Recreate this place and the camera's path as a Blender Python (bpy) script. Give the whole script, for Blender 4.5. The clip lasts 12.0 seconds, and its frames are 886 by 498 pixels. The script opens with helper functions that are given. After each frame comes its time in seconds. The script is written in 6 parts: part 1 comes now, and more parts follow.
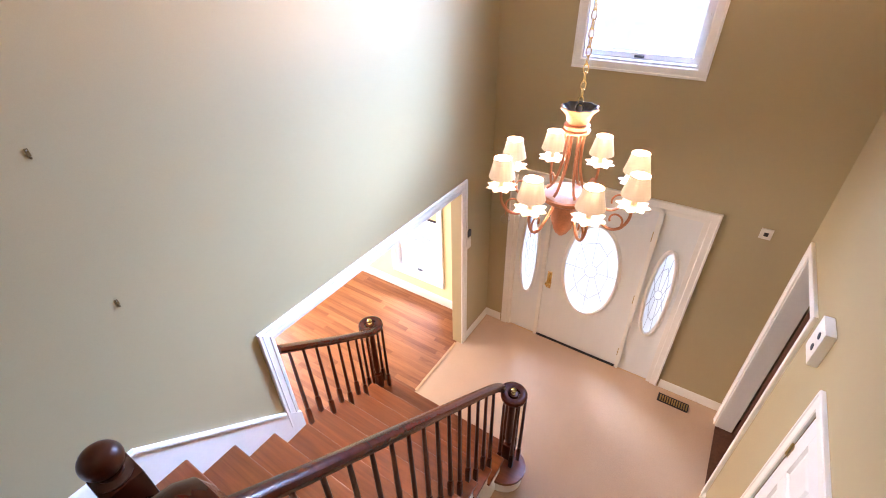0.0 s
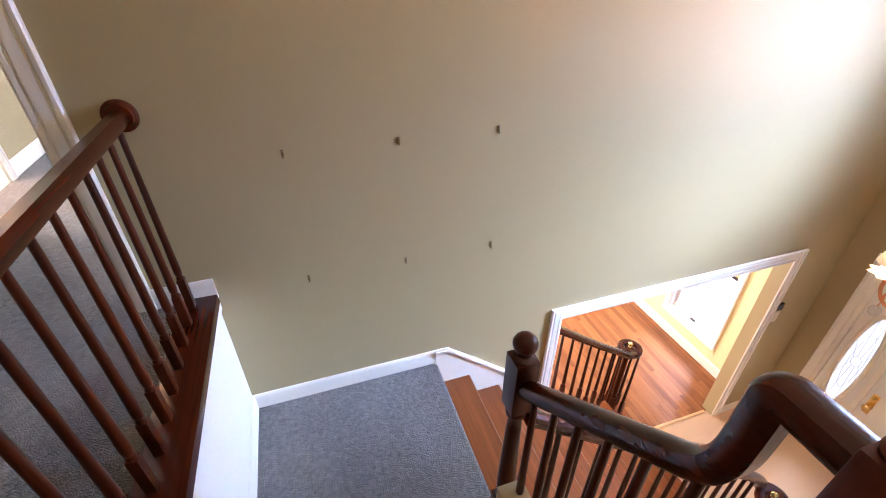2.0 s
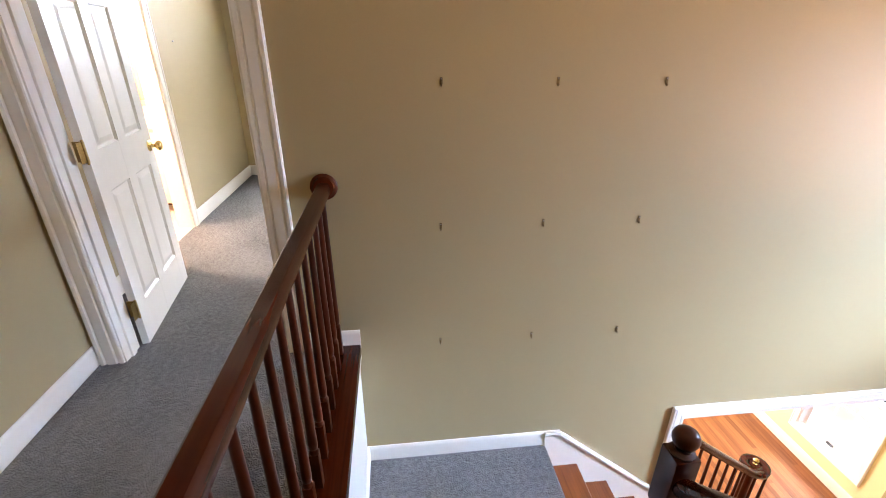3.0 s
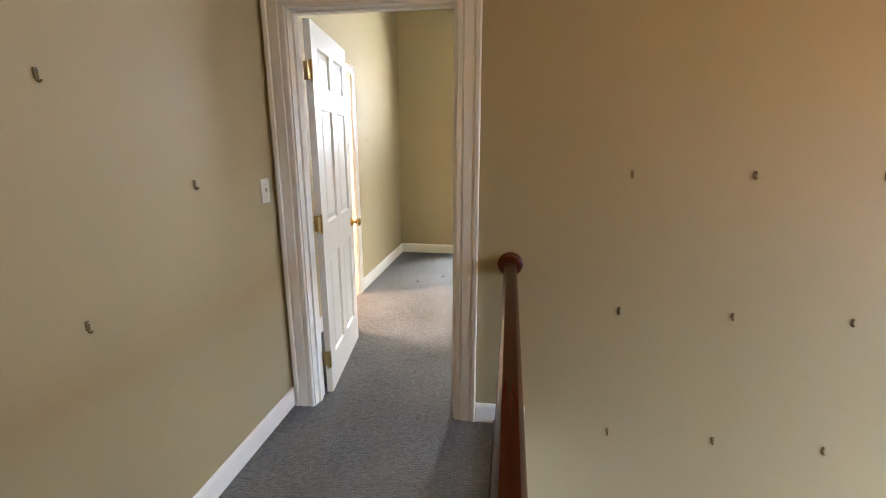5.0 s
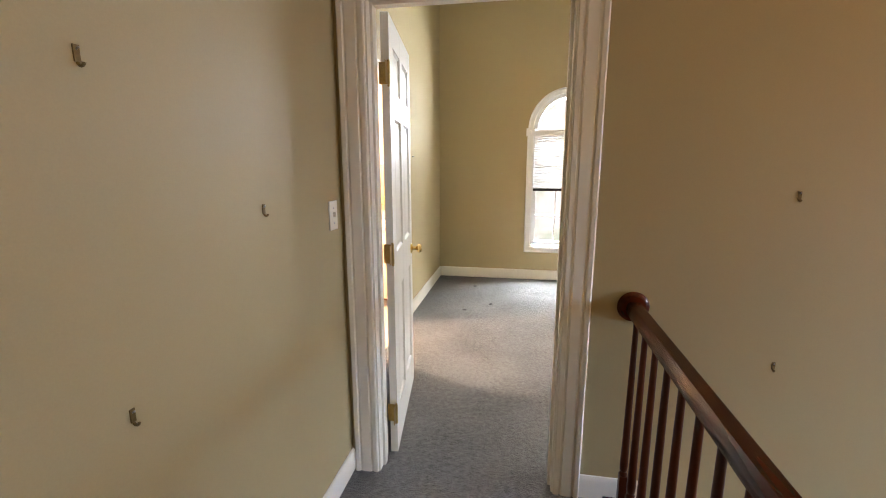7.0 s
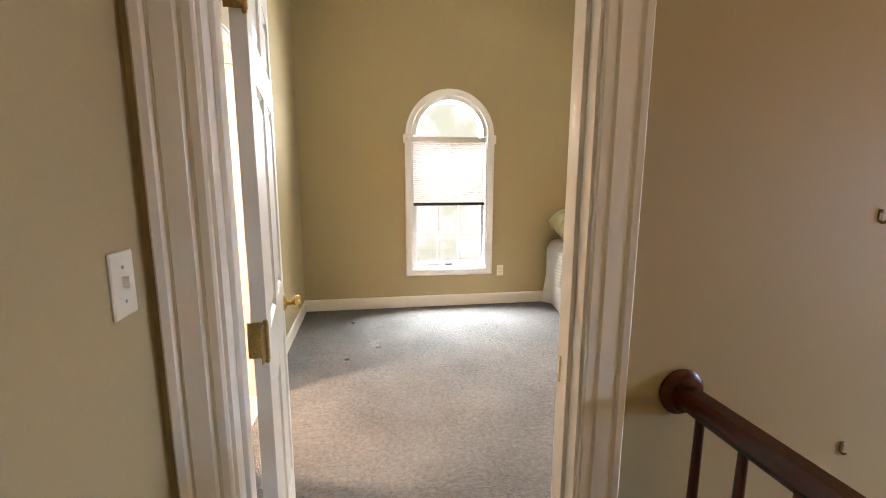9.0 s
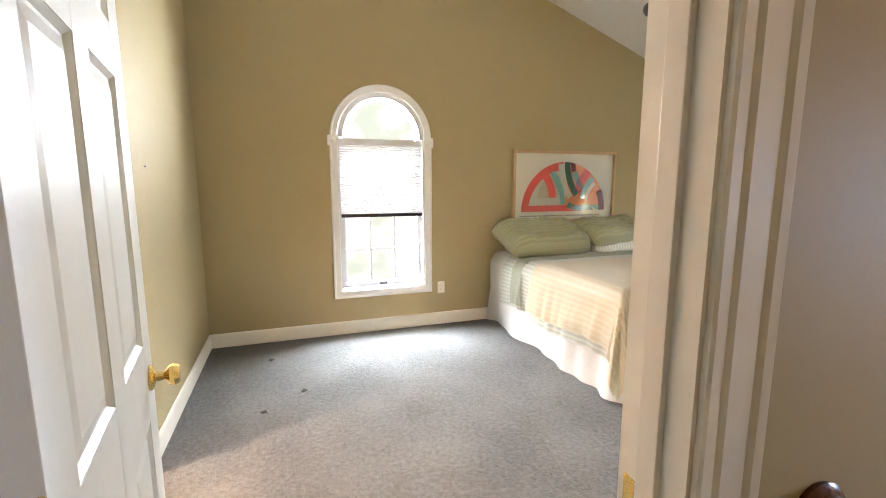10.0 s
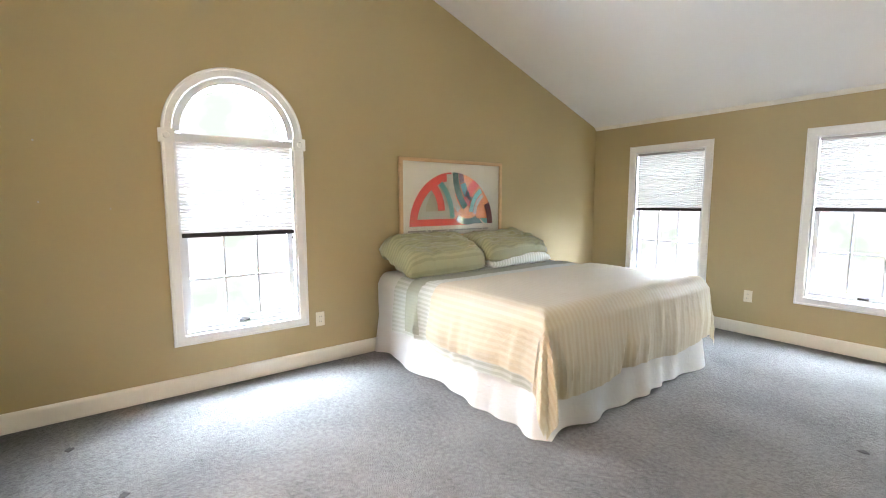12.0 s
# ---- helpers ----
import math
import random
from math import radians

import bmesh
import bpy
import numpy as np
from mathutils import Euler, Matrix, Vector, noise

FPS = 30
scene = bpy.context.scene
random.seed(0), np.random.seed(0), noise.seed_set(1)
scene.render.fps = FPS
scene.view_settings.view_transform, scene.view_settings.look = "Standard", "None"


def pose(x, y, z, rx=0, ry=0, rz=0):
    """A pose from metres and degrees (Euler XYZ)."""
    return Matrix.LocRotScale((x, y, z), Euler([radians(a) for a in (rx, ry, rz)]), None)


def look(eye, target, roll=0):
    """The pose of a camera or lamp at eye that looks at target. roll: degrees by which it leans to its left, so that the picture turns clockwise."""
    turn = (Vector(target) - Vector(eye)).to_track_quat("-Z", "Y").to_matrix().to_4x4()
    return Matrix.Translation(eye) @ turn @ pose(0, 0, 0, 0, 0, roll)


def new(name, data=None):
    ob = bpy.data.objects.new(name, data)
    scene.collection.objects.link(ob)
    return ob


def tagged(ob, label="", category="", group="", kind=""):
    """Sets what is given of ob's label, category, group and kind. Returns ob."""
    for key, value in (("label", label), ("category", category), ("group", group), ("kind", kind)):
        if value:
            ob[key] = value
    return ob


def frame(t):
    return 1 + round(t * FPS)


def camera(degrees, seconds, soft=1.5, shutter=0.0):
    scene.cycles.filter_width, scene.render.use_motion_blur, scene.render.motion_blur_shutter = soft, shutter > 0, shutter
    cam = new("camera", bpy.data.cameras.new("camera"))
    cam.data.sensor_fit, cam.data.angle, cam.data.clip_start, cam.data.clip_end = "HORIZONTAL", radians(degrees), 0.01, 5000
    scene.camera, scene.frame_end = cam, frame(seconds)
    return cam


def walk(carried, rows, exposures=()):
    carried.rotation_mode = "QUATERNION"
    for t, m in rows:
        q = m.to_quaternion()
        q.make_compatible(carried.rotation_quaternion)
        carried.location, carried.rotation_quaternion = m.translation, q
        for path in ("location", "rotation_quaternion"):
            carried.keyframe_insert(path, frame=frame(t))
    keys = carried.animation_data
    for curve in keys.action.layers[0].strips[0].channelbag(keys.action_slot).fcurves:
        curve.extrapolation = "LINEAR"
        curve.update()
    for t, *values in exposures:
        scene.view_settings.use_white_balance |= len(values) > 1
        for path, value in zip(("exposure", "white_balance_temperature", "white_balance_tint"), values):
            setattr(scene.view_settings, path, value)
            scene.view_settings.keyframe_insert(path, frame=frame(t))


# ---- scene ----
cam = camera(90.5, 12.0, soft=1.0)
PATH = [
    (0, (-0.093, -0.204, 1.201), (-1.017, 1.147, 0.052), -1.6),
    (0.5, (-0.097, -0.304, 1.232), (-1.243, 0.859, 0.077), -1.1),
    (0.9, (-0.098, -0.389, 1.232), (-1.403, 0.598, 0.080), -0.7),
    (1, (-0.096, -0.416, 1.241), (-1.431, 0.526, 0.087), -0.6),
    (1.5, (-0.098, -0.571, 1.293), (-1.563, 0.147, 0.136), 0.0),
    (2, (-0.115, -0.729, 1.345), (-1.696, -0.206, 0.238), -0.1),
    (2.5, (-0.108, -0.872, 1.399), (-1.808, -0.516, 0.409), 0.2),
    (3, (-0.067, -1.029, 1.424), (-1.875, -0.819, 0.595), 0.3),
    (3.5, (-0.036, -1.152, 1.449), (-1.909, -1.095, 0.749), 0.2),
    (3.7, (-0.01, -1.181, 1.457), (-1.898, -1.187, 0.797), 0.3),
    (5.5, (0.081, -1.449, 1.424), (-1.839, -1.789, 0.979), -0.1),
    (6, (0.005, -1.563, 1.432), (-1.909, -1.928, 0.982), 0.1),
    (6.5, (-0.107, -1.649, 1.425), (-2.026, -2.035, 1.013), -0.1),
    (6.7, (-0.16, -1.699, 1.424), (-2.082, -2.078, 1.022), -0.1),
    (8.5, (-0.838, -2.045, 1.403), (-2.802, -1.916, 1.049), -0.0),
    (9, (-1.075, -2.089, 1.401), (-3.02, -1.767, 1.067), 0.2),
    (9.5, (-1.33, -2.1, 1.386), (-3.24, -1.594, 1.077), -0.1),
    (10, (-1.597, -2.084, 1.382), (-3.465, -1.433, 1.089), 0.0),
    (10.5, (-1.788, -2.081, 1.38), (-3.59, -1.259, 1.104), 0.1),
    (11, (-1.954, -2.042, 1.344), (-3.656, -1.021, 1.096), 0.0),
    (11.5, (-2.089, -2.004, 1.326), (-3.711, -0.856, 1.098), -0.1),
    (12, (-2.187, -2.0, 1.321), (-3.782, -0.812, 1.109), -0.1),
]
walk(cam, [(t, look(eye, target, roll)) for t, eye, target, roll in PATH], exposures=[(0.0, 1.16, 6000, 28), (2.0, 1.1, 6350, 28), (3.0, 1.1, 6800, 24), (6.0, 0.86, 7100, 19), (8.5, 0.86, 7700, 22), (9.5, 0.86, 7400, 21), (10.5, 1.06, 6800, 18), (12.0, 1.05, 6500, 18)])

# ---- world, sky light and lamps ----
def sky_world():
    w = bpy.data.worlds.new("sky")
    scene.world = w
    w.use_nodes = True
    nt = w.node_tree
    nt.nodes.clear()
    out = nt.nodes.new("ShaderNodeOutputWorld")
    bg = nt.nodes.new("ShaderNodeBackground")
    sky = nt.nodes.new("ShaderNodeTexSky")
    sky.sky_type = "NISHITA"
    sky.sun_disc = False
    sky.sun_elevation = radians(48)
    sky.sun_rotation = radians(200)
    bg.inputs["Strength"].default_value = 0.12
    nt.links.new(sky.outputs[0], bg.inputs[0])
    nt.links.new(bg.outputs[0], out.inputs[0])


sky_world()


def area_lamp(name, eye, target, sx, sy, watts, colour, spread=180):
    d = bpy.data.lights.new(name, "AREA")
    d.shape = "RECTANGLE"
    d.size, d.size_y, d.energy, d.color = sx, sy, watts, colour
    d.spread = math.radians(spread)
    ob = new(name, d)
    ob.matrix_world = look(eye, target)
    return ob


def point_lamp(name, at, watts, colour, radius=0.03):
    d = bpy.data.lights.new(name, "POINT")
    d.energy, d.color, d.shadow_soft_size = watts, colour, radius
    ob = new(name, d)
    ob.location = at
    return ob


SUN = bpy.data.lights.new("sun", "SUN")
SUN.energy, SUN.angle, SUN.color = 2.5, radians(0.6), (1.0, 0.95, 0.86)
sun_ob = new("sun", SUN)
sun_ob.matrix_world = look((3, -8, 12), (0, 0, 0))

DAY = (0.72, 0.87, 1.0)
NORTH_SKY = (0.43, 0.66, 1.0)
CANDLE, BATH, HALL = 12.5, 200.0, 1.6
# sky light at the window openings
area_lamp("sky_light_arched_top", (-5.80, -1.268, 1.95), (-4.8, -1.268, 2.25), 0.70, 0.34, 100, DAY)
area_lamp("sky_light_arched_window", (-6.15, -1.30, 1.48), (-4.95, -1.30, 0.25), 1.60, 0.90, 680, DAY)
area_lamp("sky_light_north_window_a", (-4.672, 3.55, 1.55), (-4.672, 2.35, 0.25), 1.40, 0.90, 270, DAY)
area_lamp("sky_light_north_window_b", (-2.992, 3.55, 1.55), (-2.992, 2.35, 0.25), 1.40, 0.90, 340, DAY)
area_lamp("sky_light_foyer_window", (-0.83, 3.90, 1.25), (-0.83, 1.8, 0.55), 0.95, 1.15, 74, NORTH_SKY)
area_lamp("sky_light_foyer_high", (-0.10, 5.4, 2.05), (-1.05, 2.5, 0.70), 1.7, 1.5, 235, NORTH_SKY, 80)
area_lamp("sky_light_front_door", (-0.83, 5.0, -1.0), (-0.83, 3.5, -1.75), 2.0, 1.6, 34, DAY)
area_lamp("sky_light_living_window", (-2.95, 5.0, 0.70), (-2.95, 2.6, -2.5), 1.8, 1.3, 150, DAY, 110)
# added lamp at an unseen west opening, brightens the foyer's east wall
area_lamp("fill_light_living_west", (-5.14, 1.70, -1.55), (-3.0, 1.70, -1.45), 1.30, 1.20, 110, (1.0, 0.93, 0.84))
# ---- materials ----
MATS = {}


def nodes_of(name):
    m = bpy.data.materials.new(name)
    m.use_nodes = True
    nt = m.node_tree
    return m, nt, nt.nodes["Principled BSDF"]


def mat(name, base, rough=0.6, metal=0.0, vary=0.12, big=1.5, fine=60.0, bump=0.15, depth=0.002, rand=0.0, stretch=None, coat=0.0, sheen=0.0, spec=0.5):
    """A surface with broad stains and fine grain, in metres."""
    if name in MATS:
        return MATS[name]
    m, nt, b = nodes_of(name)
    N, L = nt.nodes.new, nt.links.new
    tc = N("ShaderNodeTexCoord")
    mp = N("ShaderNodeMapping")
    L(tc.outputs["Object"], mp.inputs[0])
    if stretch:
        mp.inputs["Scale"].default_value = stretch
    n1, n2 = N("ShaderNodeTexNoise"), N("ShaderNodeTexNoise")
    n1.inputs["Scale"].default_value, n1.inputs["Detail"].default_value = big, 4
    n2.inputs["Scale"].default_value, n2.inputs["Detail"].default_value = fine, 6
    L(mp.outputs[0], n1.inputs[0])
    L(mp.outputs[0], n2.inputs[0])
    add = N("ShaderNodeMath")
    add.operation = "ADD"
    L(n1.outputs["Fac"], add.inputs[0])
    L(n2.outputs["Fac"], add.inputs[1])
    last = add.outputs[0]
    if rand:
        oi = N("ShaderNodeObjectInfo")
        mr = N("ShaderNodeMath")
        mr.operation = "MULTIPLY_ADD"
        mr.inputs[1].default_value = rand
        L(oi.outputs["Random"], mr.inputs[0])
        L(last, mr.inputs[2])
        last = mr.outputs[0]
    ramp = N("ShaderNodeMapRange")
    ramp.inputs["From Min"].default_value, ramp.inputs["From Max"].default_value = 0.7, 1.3 + rand
    L(last, ramp.inputs["Value"])
    mix = N("ShaderNodeMix")
    mix.data_type = "RGBA"
    lo = [max(0.0, c * (1 - vary)) for c in base]
    hi = [min(1.0, c * (1 + vary)) for c in base]
    mix.inputs["A"].default_value = (*lo, 1)
    mix.inputs["B"].default_value = (*hi, 1)
    L(ramp.outputs[0], mix.inputs["Factor"])
    L(mix.outputs["Result"], b.inputs["Base Color"])
    b.inputs["Roughness"].default_value = rough
    b.inputs["Metallic"].default_value = metal
    b.inputs["Coat Weight"].default_value = coat
    b.inputs["Coat Roughness"].default_value = 0.15
    b.inputs["Sheen Weight"].default_value = sheen
    b.inputs["Specular IOR Level"].default_value = spec
    if bump:
        bp = N("ShaderNodeBump")
        bp.inputs["Strength"].default_value, bp.inputs["Distance"].default_value = bump, depth
        L(n2.outputs["Fac"], bp.inputs["Height"])
        L(bp.outputs[0], b.inputs["Normal"])
    MATS[name] = m
    return m


def wood(name, base, dark, rough=0.35, along="X", scale=1.0, rand=0.6, coat=0.3):
    """Wood with long grain along one of the object's own axes."""
    m, nt, b = nodes_of(name)
    N, L = nt.nodes.new, nt.links.new
    tc, mp, oi = N("ShaderNodeTexCoord"), N("ShaderNodeMapping"), N("ShaderNodeObjectInfo")
    s = {"X": (2.0, 45, 45), "Y": (45, 2.0, 45), "Z": (45, 45, 2.0)}[along]
    mp.inputs["Scale"].default_value = [scale * v for v in s]
    shift = N("ShaderNodeVectorMath")
    shift.operation = "SCALE"
    comb = N("ShaderNodeCombineXYZ")
    for k in range(3):
        L(oi.outputs["Random"], comb.inputs[k])
    L(comb.outputs[0], shift.inputs[0])
    shift.inputs["Scale"].default_value = 37.0
    L(shift.outputs[0], mp.inputs["Location"])
    L(tc.outputs["Object"], mp.inputs["Vector"])
    n1, n2 = N("ShaderNodeTexNoise"), N("ShaderNodeTexNoise")
    n1.inputs["Scale"].default_value, n1.inputs["Detail"].default_value, n1.inputs["Distortion"].default_value = 0.5, 4, 1.2
    n2.inputs["Scale"].default_value, n2.inputs["Detail"].default_value = 3.0, 6
    L(mp.outputs[0], n1.inputs[0])
    L(mp.outputs[0], n2.inputs[0])
    a = N("ShaderNodeMath")
    a.operation = "MULTIPLY_ADD"
    a.inputs[1].default_value = 0.45
    L(n2.outputs["Fac"], a.inputs[0])
    L(n1.outputs["Fac"], a.inputs[2])
    r = N("ShaderNodeMath")
    r.operation = "MULTIPLY_ADD"
    r.inputs[1].default_value = rand
    L(oi.outputs["Random"], r.inputs[0])
    L(a.outputs[0], r.inputs[2])
    ramp = N("ShaderNodeMapRange")
    ramp.inputs["From Min"].default_value, ramp.inputs["From Max"].default_value = 0.45, 0.98 + rand
    L(r.outputs[0], ramp.inputs["Value"])
    mix = N("ShaderNodeMix")
    mix.data_type = "RGBA"
    mix.inputs["A"].default_value, mix.inputs["B"].default_value = (*dark, 1), (*base, 1)
    L(ramp.outputs[0], mix.inputs["Factor"])
    L(mix.outputs["Result"], b.inputs["Base Color"])
    b.inputs["Roughness"].default_value = rough
    b.inputs["Coat Weight"].default_value = coat
    b.inputs["Coat Roughness"].default_value = 0.2
    b.inputs["Specular IOR Level"].default_value = 0.28
    bp = N("ShaderNodeBump")
    bp.inputs["Strength"].default_value, bp.inputs["Distance"].default_value = 0.12, 0.0006
    L(n2.outputs["Fac"], bp.inputs["Height"])
    L(bp.outputs[0], b.inputs["Normal"])
    MATS[name] = m
    return m


def carpet(name, base, light):
    m, nt, b = nodes_of(name)
    N, L = nt.nodes.new, nt.links.new
    tc = N("ShaderNodeTexCoord")
    n1, n2, n3 = N("ShaderNodeTexNoise"), N("ShaderNodeTexNoise"), N("ShaderNodeTexVoronoi")
    for n, s, d in ((n1, 1.7, 6), (n2, 42.0, 9)):
        n.inputs["Scale"].default_value, n.inputs["Detail"].default_value = s, d
        L(tc.outputs["Object"], n.inputs[0])
    n2.inputs["Roughness"].default_value = 0.72
    n3.inputs["Scale"].default_value = 170.0
    L(tc.outputs["Object"], n3.inputs["Vector"])
    a = N("ShaderNodeMath")
    a.operation = "MULTIPLY_ADD"
    a.inputs[1].default_value = 0.55
    L(n1.outputs["Fac"], a.inputs[0])
    L(n2.outputs["Fac"], a.inputs[2])
    ramp = N("ShaderNodeMapRange")
    ramp.inputs["From Min"].default_value, ramp.inputs["From Max"].default_value = 0.50, 1.05
    L(a.outputs[0], ramp.inputs["Value"])
    mix = N("ShaderNodeMix")
    mix.data_type = "RGBA"
    mix.inputs["A"].default_value, mix.inputs["B"].default_value = (*base, 1), (*light, 1)
    L(ramp.outputs[0], mix.inputs["Factor"])
    L(mix.outputs["Result"], b.inputs["Base Color"])
    b.inputs["Roughness"].default_value = 0.95
    b.inputs["Specular IOR Level"].default_value = 0.1
    b.inputs["Sheen Weight"].default_value = 0.25
    s = N("ShaderNodeMath")
    s.operation = "ADD"
    L(n2.outputs["Fac"], s.inputs[0])
    L(n3.outputs["Distance"], s.inputs[1])
    bp = N("ShaderNodeBump")
    bp.inputs["Strength"].default_value, bp.inputs["Distance"].default_value = 1.0, 0.011
    L(s.outputs[0], bp.inputs["Height"])
    L(bp.outputs[0], b.inputs["Normal"])
    MATS[name] = m
    return m


def glass(name, tint=(1, 1, 1)):
    """Clear sheet that lets light straight through and gleams at grazing angles."""
    m, nt, b = nodes_of(name)
    N, L = nt.nodes.new, nt.links.new
    nt.nodes.remove(b)
    tr, gl, mx, lw, pw, mr = (N("ShaderNodeBsdfTransparent"), N("ShaderNodeBsdfGlossy"), N("ShaderNodeMixShader"), N("ShaderNodeLayerWeight"), N("ShaderNodeMath"), N("ShaderNodeMapRange"))
    tr.inputs[0].default_value = (*tint, 1)
    gl.inputs["Roughness"].default_value = 0.02
    lw.inputs["Blend"].default_value = 0.5
    pw.operation, pw.inputs[1].default_value = "POWER", 5.0
    mr.inputs["To Min"].default_value, mr.inputs["To Max"].default_value = 0.04, 0.9
    L(lw.outputs["Facing"], pw.inputs[0])
    L(pw.outputs[0], mr.inputs["Value"])
    L(mr.outputs[0], mx.inputs[0])
    L(tr.outputs[0], mx.inputs[1])
    L(gl.outputs[0], mx.inputs[2])
    L(mx.outputs[0], nt.nodes["Material Output"].inputs[0])
    MATS[name] = m
    return m


def cloth_glow(name, base, through_amount, rough=0.8, emit=None, strength=0.0):
    """Thin cloth that lets light through; a lamp's shade may also glow by its own bulb."""
    m, nt, b = nodes_of(name)
    N, L = nt.nodes.new, nt.links.new
    b.inputs["Base Color"].default_value = (*base, 1)
    b.inputs["Roughness"].default_value = rough
    if emit:
        b.inputs["Emission Color"].default_value = (*emit, 1)
        b.inputs["Emission Strength"].default_value = strength
    tl, mx = N("ShaderNodeBsdfTranslucent"), N("ShaderNodeMixShader")
    tl.inputs[0].default_value = (*base, 1)
    mx.inputs[0].default_value = through_amount
    L(b.outputs[0], mx.inputs[1])
    L(tl.outputs[0], mx.inputs[2])
    L(mx.outputs[0], nt.nodes["Material Output"].inputs[0])
    MATS[name] = m
    return m


def linen(name, base, stripe, width=0.0, axis="X", fine=220.0):
    """Woven cotton; with width, satin stripes of that width across the given axis."""
    m, nt, b = nodes_of(name)
    N, L = nt.nodes.new, nt.links.new
    tc, sep = N("ShaderNodeTexCoord"), N("ShaderNodeSeparateXYZ")
    L(tc.outputs["UV" if width else "Object"], sep.inputs[0])
    nz = N("ShaderNodeTexNoise")
    nz.inputs["Scale"].default_value, nz.inputs["Detail"].default_value, nz.inputs["Distortion"].default_value = 13.0, 3, 0.6
    L(tc.outputs["Object"], nz.inputs[0])
    mix = N("ShaderNodeMix")
    mix.data_type = "RGBA"
    mix.inputs["A"].default_value, mix.inputs["B"].default_value = (*base, 1), (*stripe, 1)
    if width:
        k, f = N("ShaderNodeMath"), N("ShaderNodeMath")
        k.operation, k.inputs[1].default_value = "MULTIPLY", 0.5 / width
        L(sep.outputs["X" if axis == "X" else "Y"], k.inputs[0])
        f.operation = "PINGPONG"
        f.inputs[1].default_value = 0.5
        L(k.outputs[0], f.inputs[0])
        g = N("ShaderNodeMapRange")
        g.inputs["From Min"].default_value, g.inputs["From Max"].default_value = 0.22, 0.28
        L(f.outputs[0], g.inputs["Value"])
        L(g.outputs[0], mix.inputs["Factor"])
        ro = N("ShaderNodeMapRange")
        ro.inputs["To Min"].default_value, ro.inputs["To Max"].default_value = 0.42, 0.75
        L(g.outputs[0], ro.inputs["Value"])
        L(ro.outputs[0], b.inputs["Roughness"])
    else:
        L(nz.outputs["Fac"], mix.inputs["Factor"])
        b.inputs["Roughness"].default_value = 0.8
    L(mix.outputs["Result"], b.inputs["Base Color"])
    b.inputs["Sheen Weight"].default_value = 0.2
    bp = N("ShaderNodeBump")
    bp.inputs["Strength"].default_value, bp.inputs["Distance"].default_value = 0.42, 0.011
    L(nz.outputs["Fac"], bp.inputs["Height"])
    L(bp.outputs[0], b.inputs["Normal"])
    MATS[name] = m
    return m


def glow(name, colour, strength, blotch=None, scale=1.0):
    m, nt, b = nodes_of(name)
    N, L = nt.nodes.new, nt.links.new
    nt.nodes.remove(b)
    e = N("ShaderNodeEmission")
    e.inputs[0].default_value, e.inputs[1].default_value = (*colour, 1), strength
    if blotch:
        tc, nz, cr, mix = N("ShaderNodeTexCoord"), N("ShaderNodeTexNoise"), N("ShaderNodeMapRange"), N("ShaderNodeMix")
        nz.inputs["Scale"].default_value, nz.inputs["Detail"].default_value = scale, 9
        L(tc.outputs["Object"], nz.inputs[0])
        cr.inputs["From Min"].default_value, cr.inputs["From Max"].default_value = 0.5, 0.62
        L(nz.outputs["Fac"], cr.inputs["Value"])
        mix.data_type = "RGBA"
        mix.inputs["A"].default_value, mix.inputs["B"].default_value = (*colour, 1), (*blotch, 1)
        L(cr.outputs[0], mix.inputs["Factor"])
        L(mix.outputs["Result"], e.inputs[0])
    L(e.outputs[0], nt.nodes["Material Output"].inputs[0])
    MATS[name] = m
    return m


PAINT = mat("beige_wall_paint", (0.425, 0.338, 0.176), 0.62, vary=0.03, big=0.9, fine=260, bump=0.12, depth=0.0012)
YELLOW = mat("cream_yellow_paint", (0.80, 0.71, 0.40), 0.6, vary=0.03, big=1.2, fine=260, bump=0.1, depth=0.001)
PEACH = mat("peach_wall_paint", (0.82, 0.68, 0.54), 0.6, vary=0.03, fine=240, bump=0.1, depth=0.001)
WHITE = mat("white_trim_paint", (0.84, 0.80, 0.71), 0.42, vary=0.02, big=3, fine=40, bump=0)
WINW = mat("white_window_paint", (0.86, 0.85, 0.82), 0.4, vary=0.012, big=2, fine=120, bump=0.03, depth=0.0008)
DOORW = mat("white_door_paint", (0.80, 0.79, 0.74), 0.36, vary=0.02, big=2, fine=70, bump=0.08, depth=0.0008, stretch=(8, 8, 0.6))
CEIL = mat("ceiling_white", (0.82, 0.81, 0.79), 0.85, vary=0.02, big=1, fine=180, bump=0.2, depth=0.001)
GREY_CARPET = carpet("grey_carpet", (0.040, 0.040, 0.038), (0.295, 0.290, 0.275))
TAN_FLOOR = mat("tan_floor_covering", (0.54, 0.375, 0.245), 0.55, vary=0.10, big=1.3, fine=190, bump=0.3, depth=0.001)
OAK = wood("oak_floor", (0.36, 0.145, 0.055), (0.14, 0.045, 0.016), 0.40, "X", 1.0, 0.55, 0.15)
TREADW = wood("stained_oak_tread", (0.30, 0.085, 0.020), (0.11, 0.026, 0.006), 0.28, "X", 0.8, 0.35, 0.4)
RAILW = wood("dark_mahogany", (0.095, 0.0155, 0.0032), (0.024, 0.0036, 0.001), 0.27, "X", 0.8, 0.2, 0.08)
POSTW = wood("dark_mahogany_upright", (0.090, 0.0155, 0.0034), (0.024, 0.004, 0.001), 0.32, "Z", 0.8, 0.3, 0.15)
BROWN = wood("brown_veneer", (0.17, 0.07, 0.035), (0.08, 0.03, 0.015), 0.4, "Z", 0.8, 0.2, 0.2)
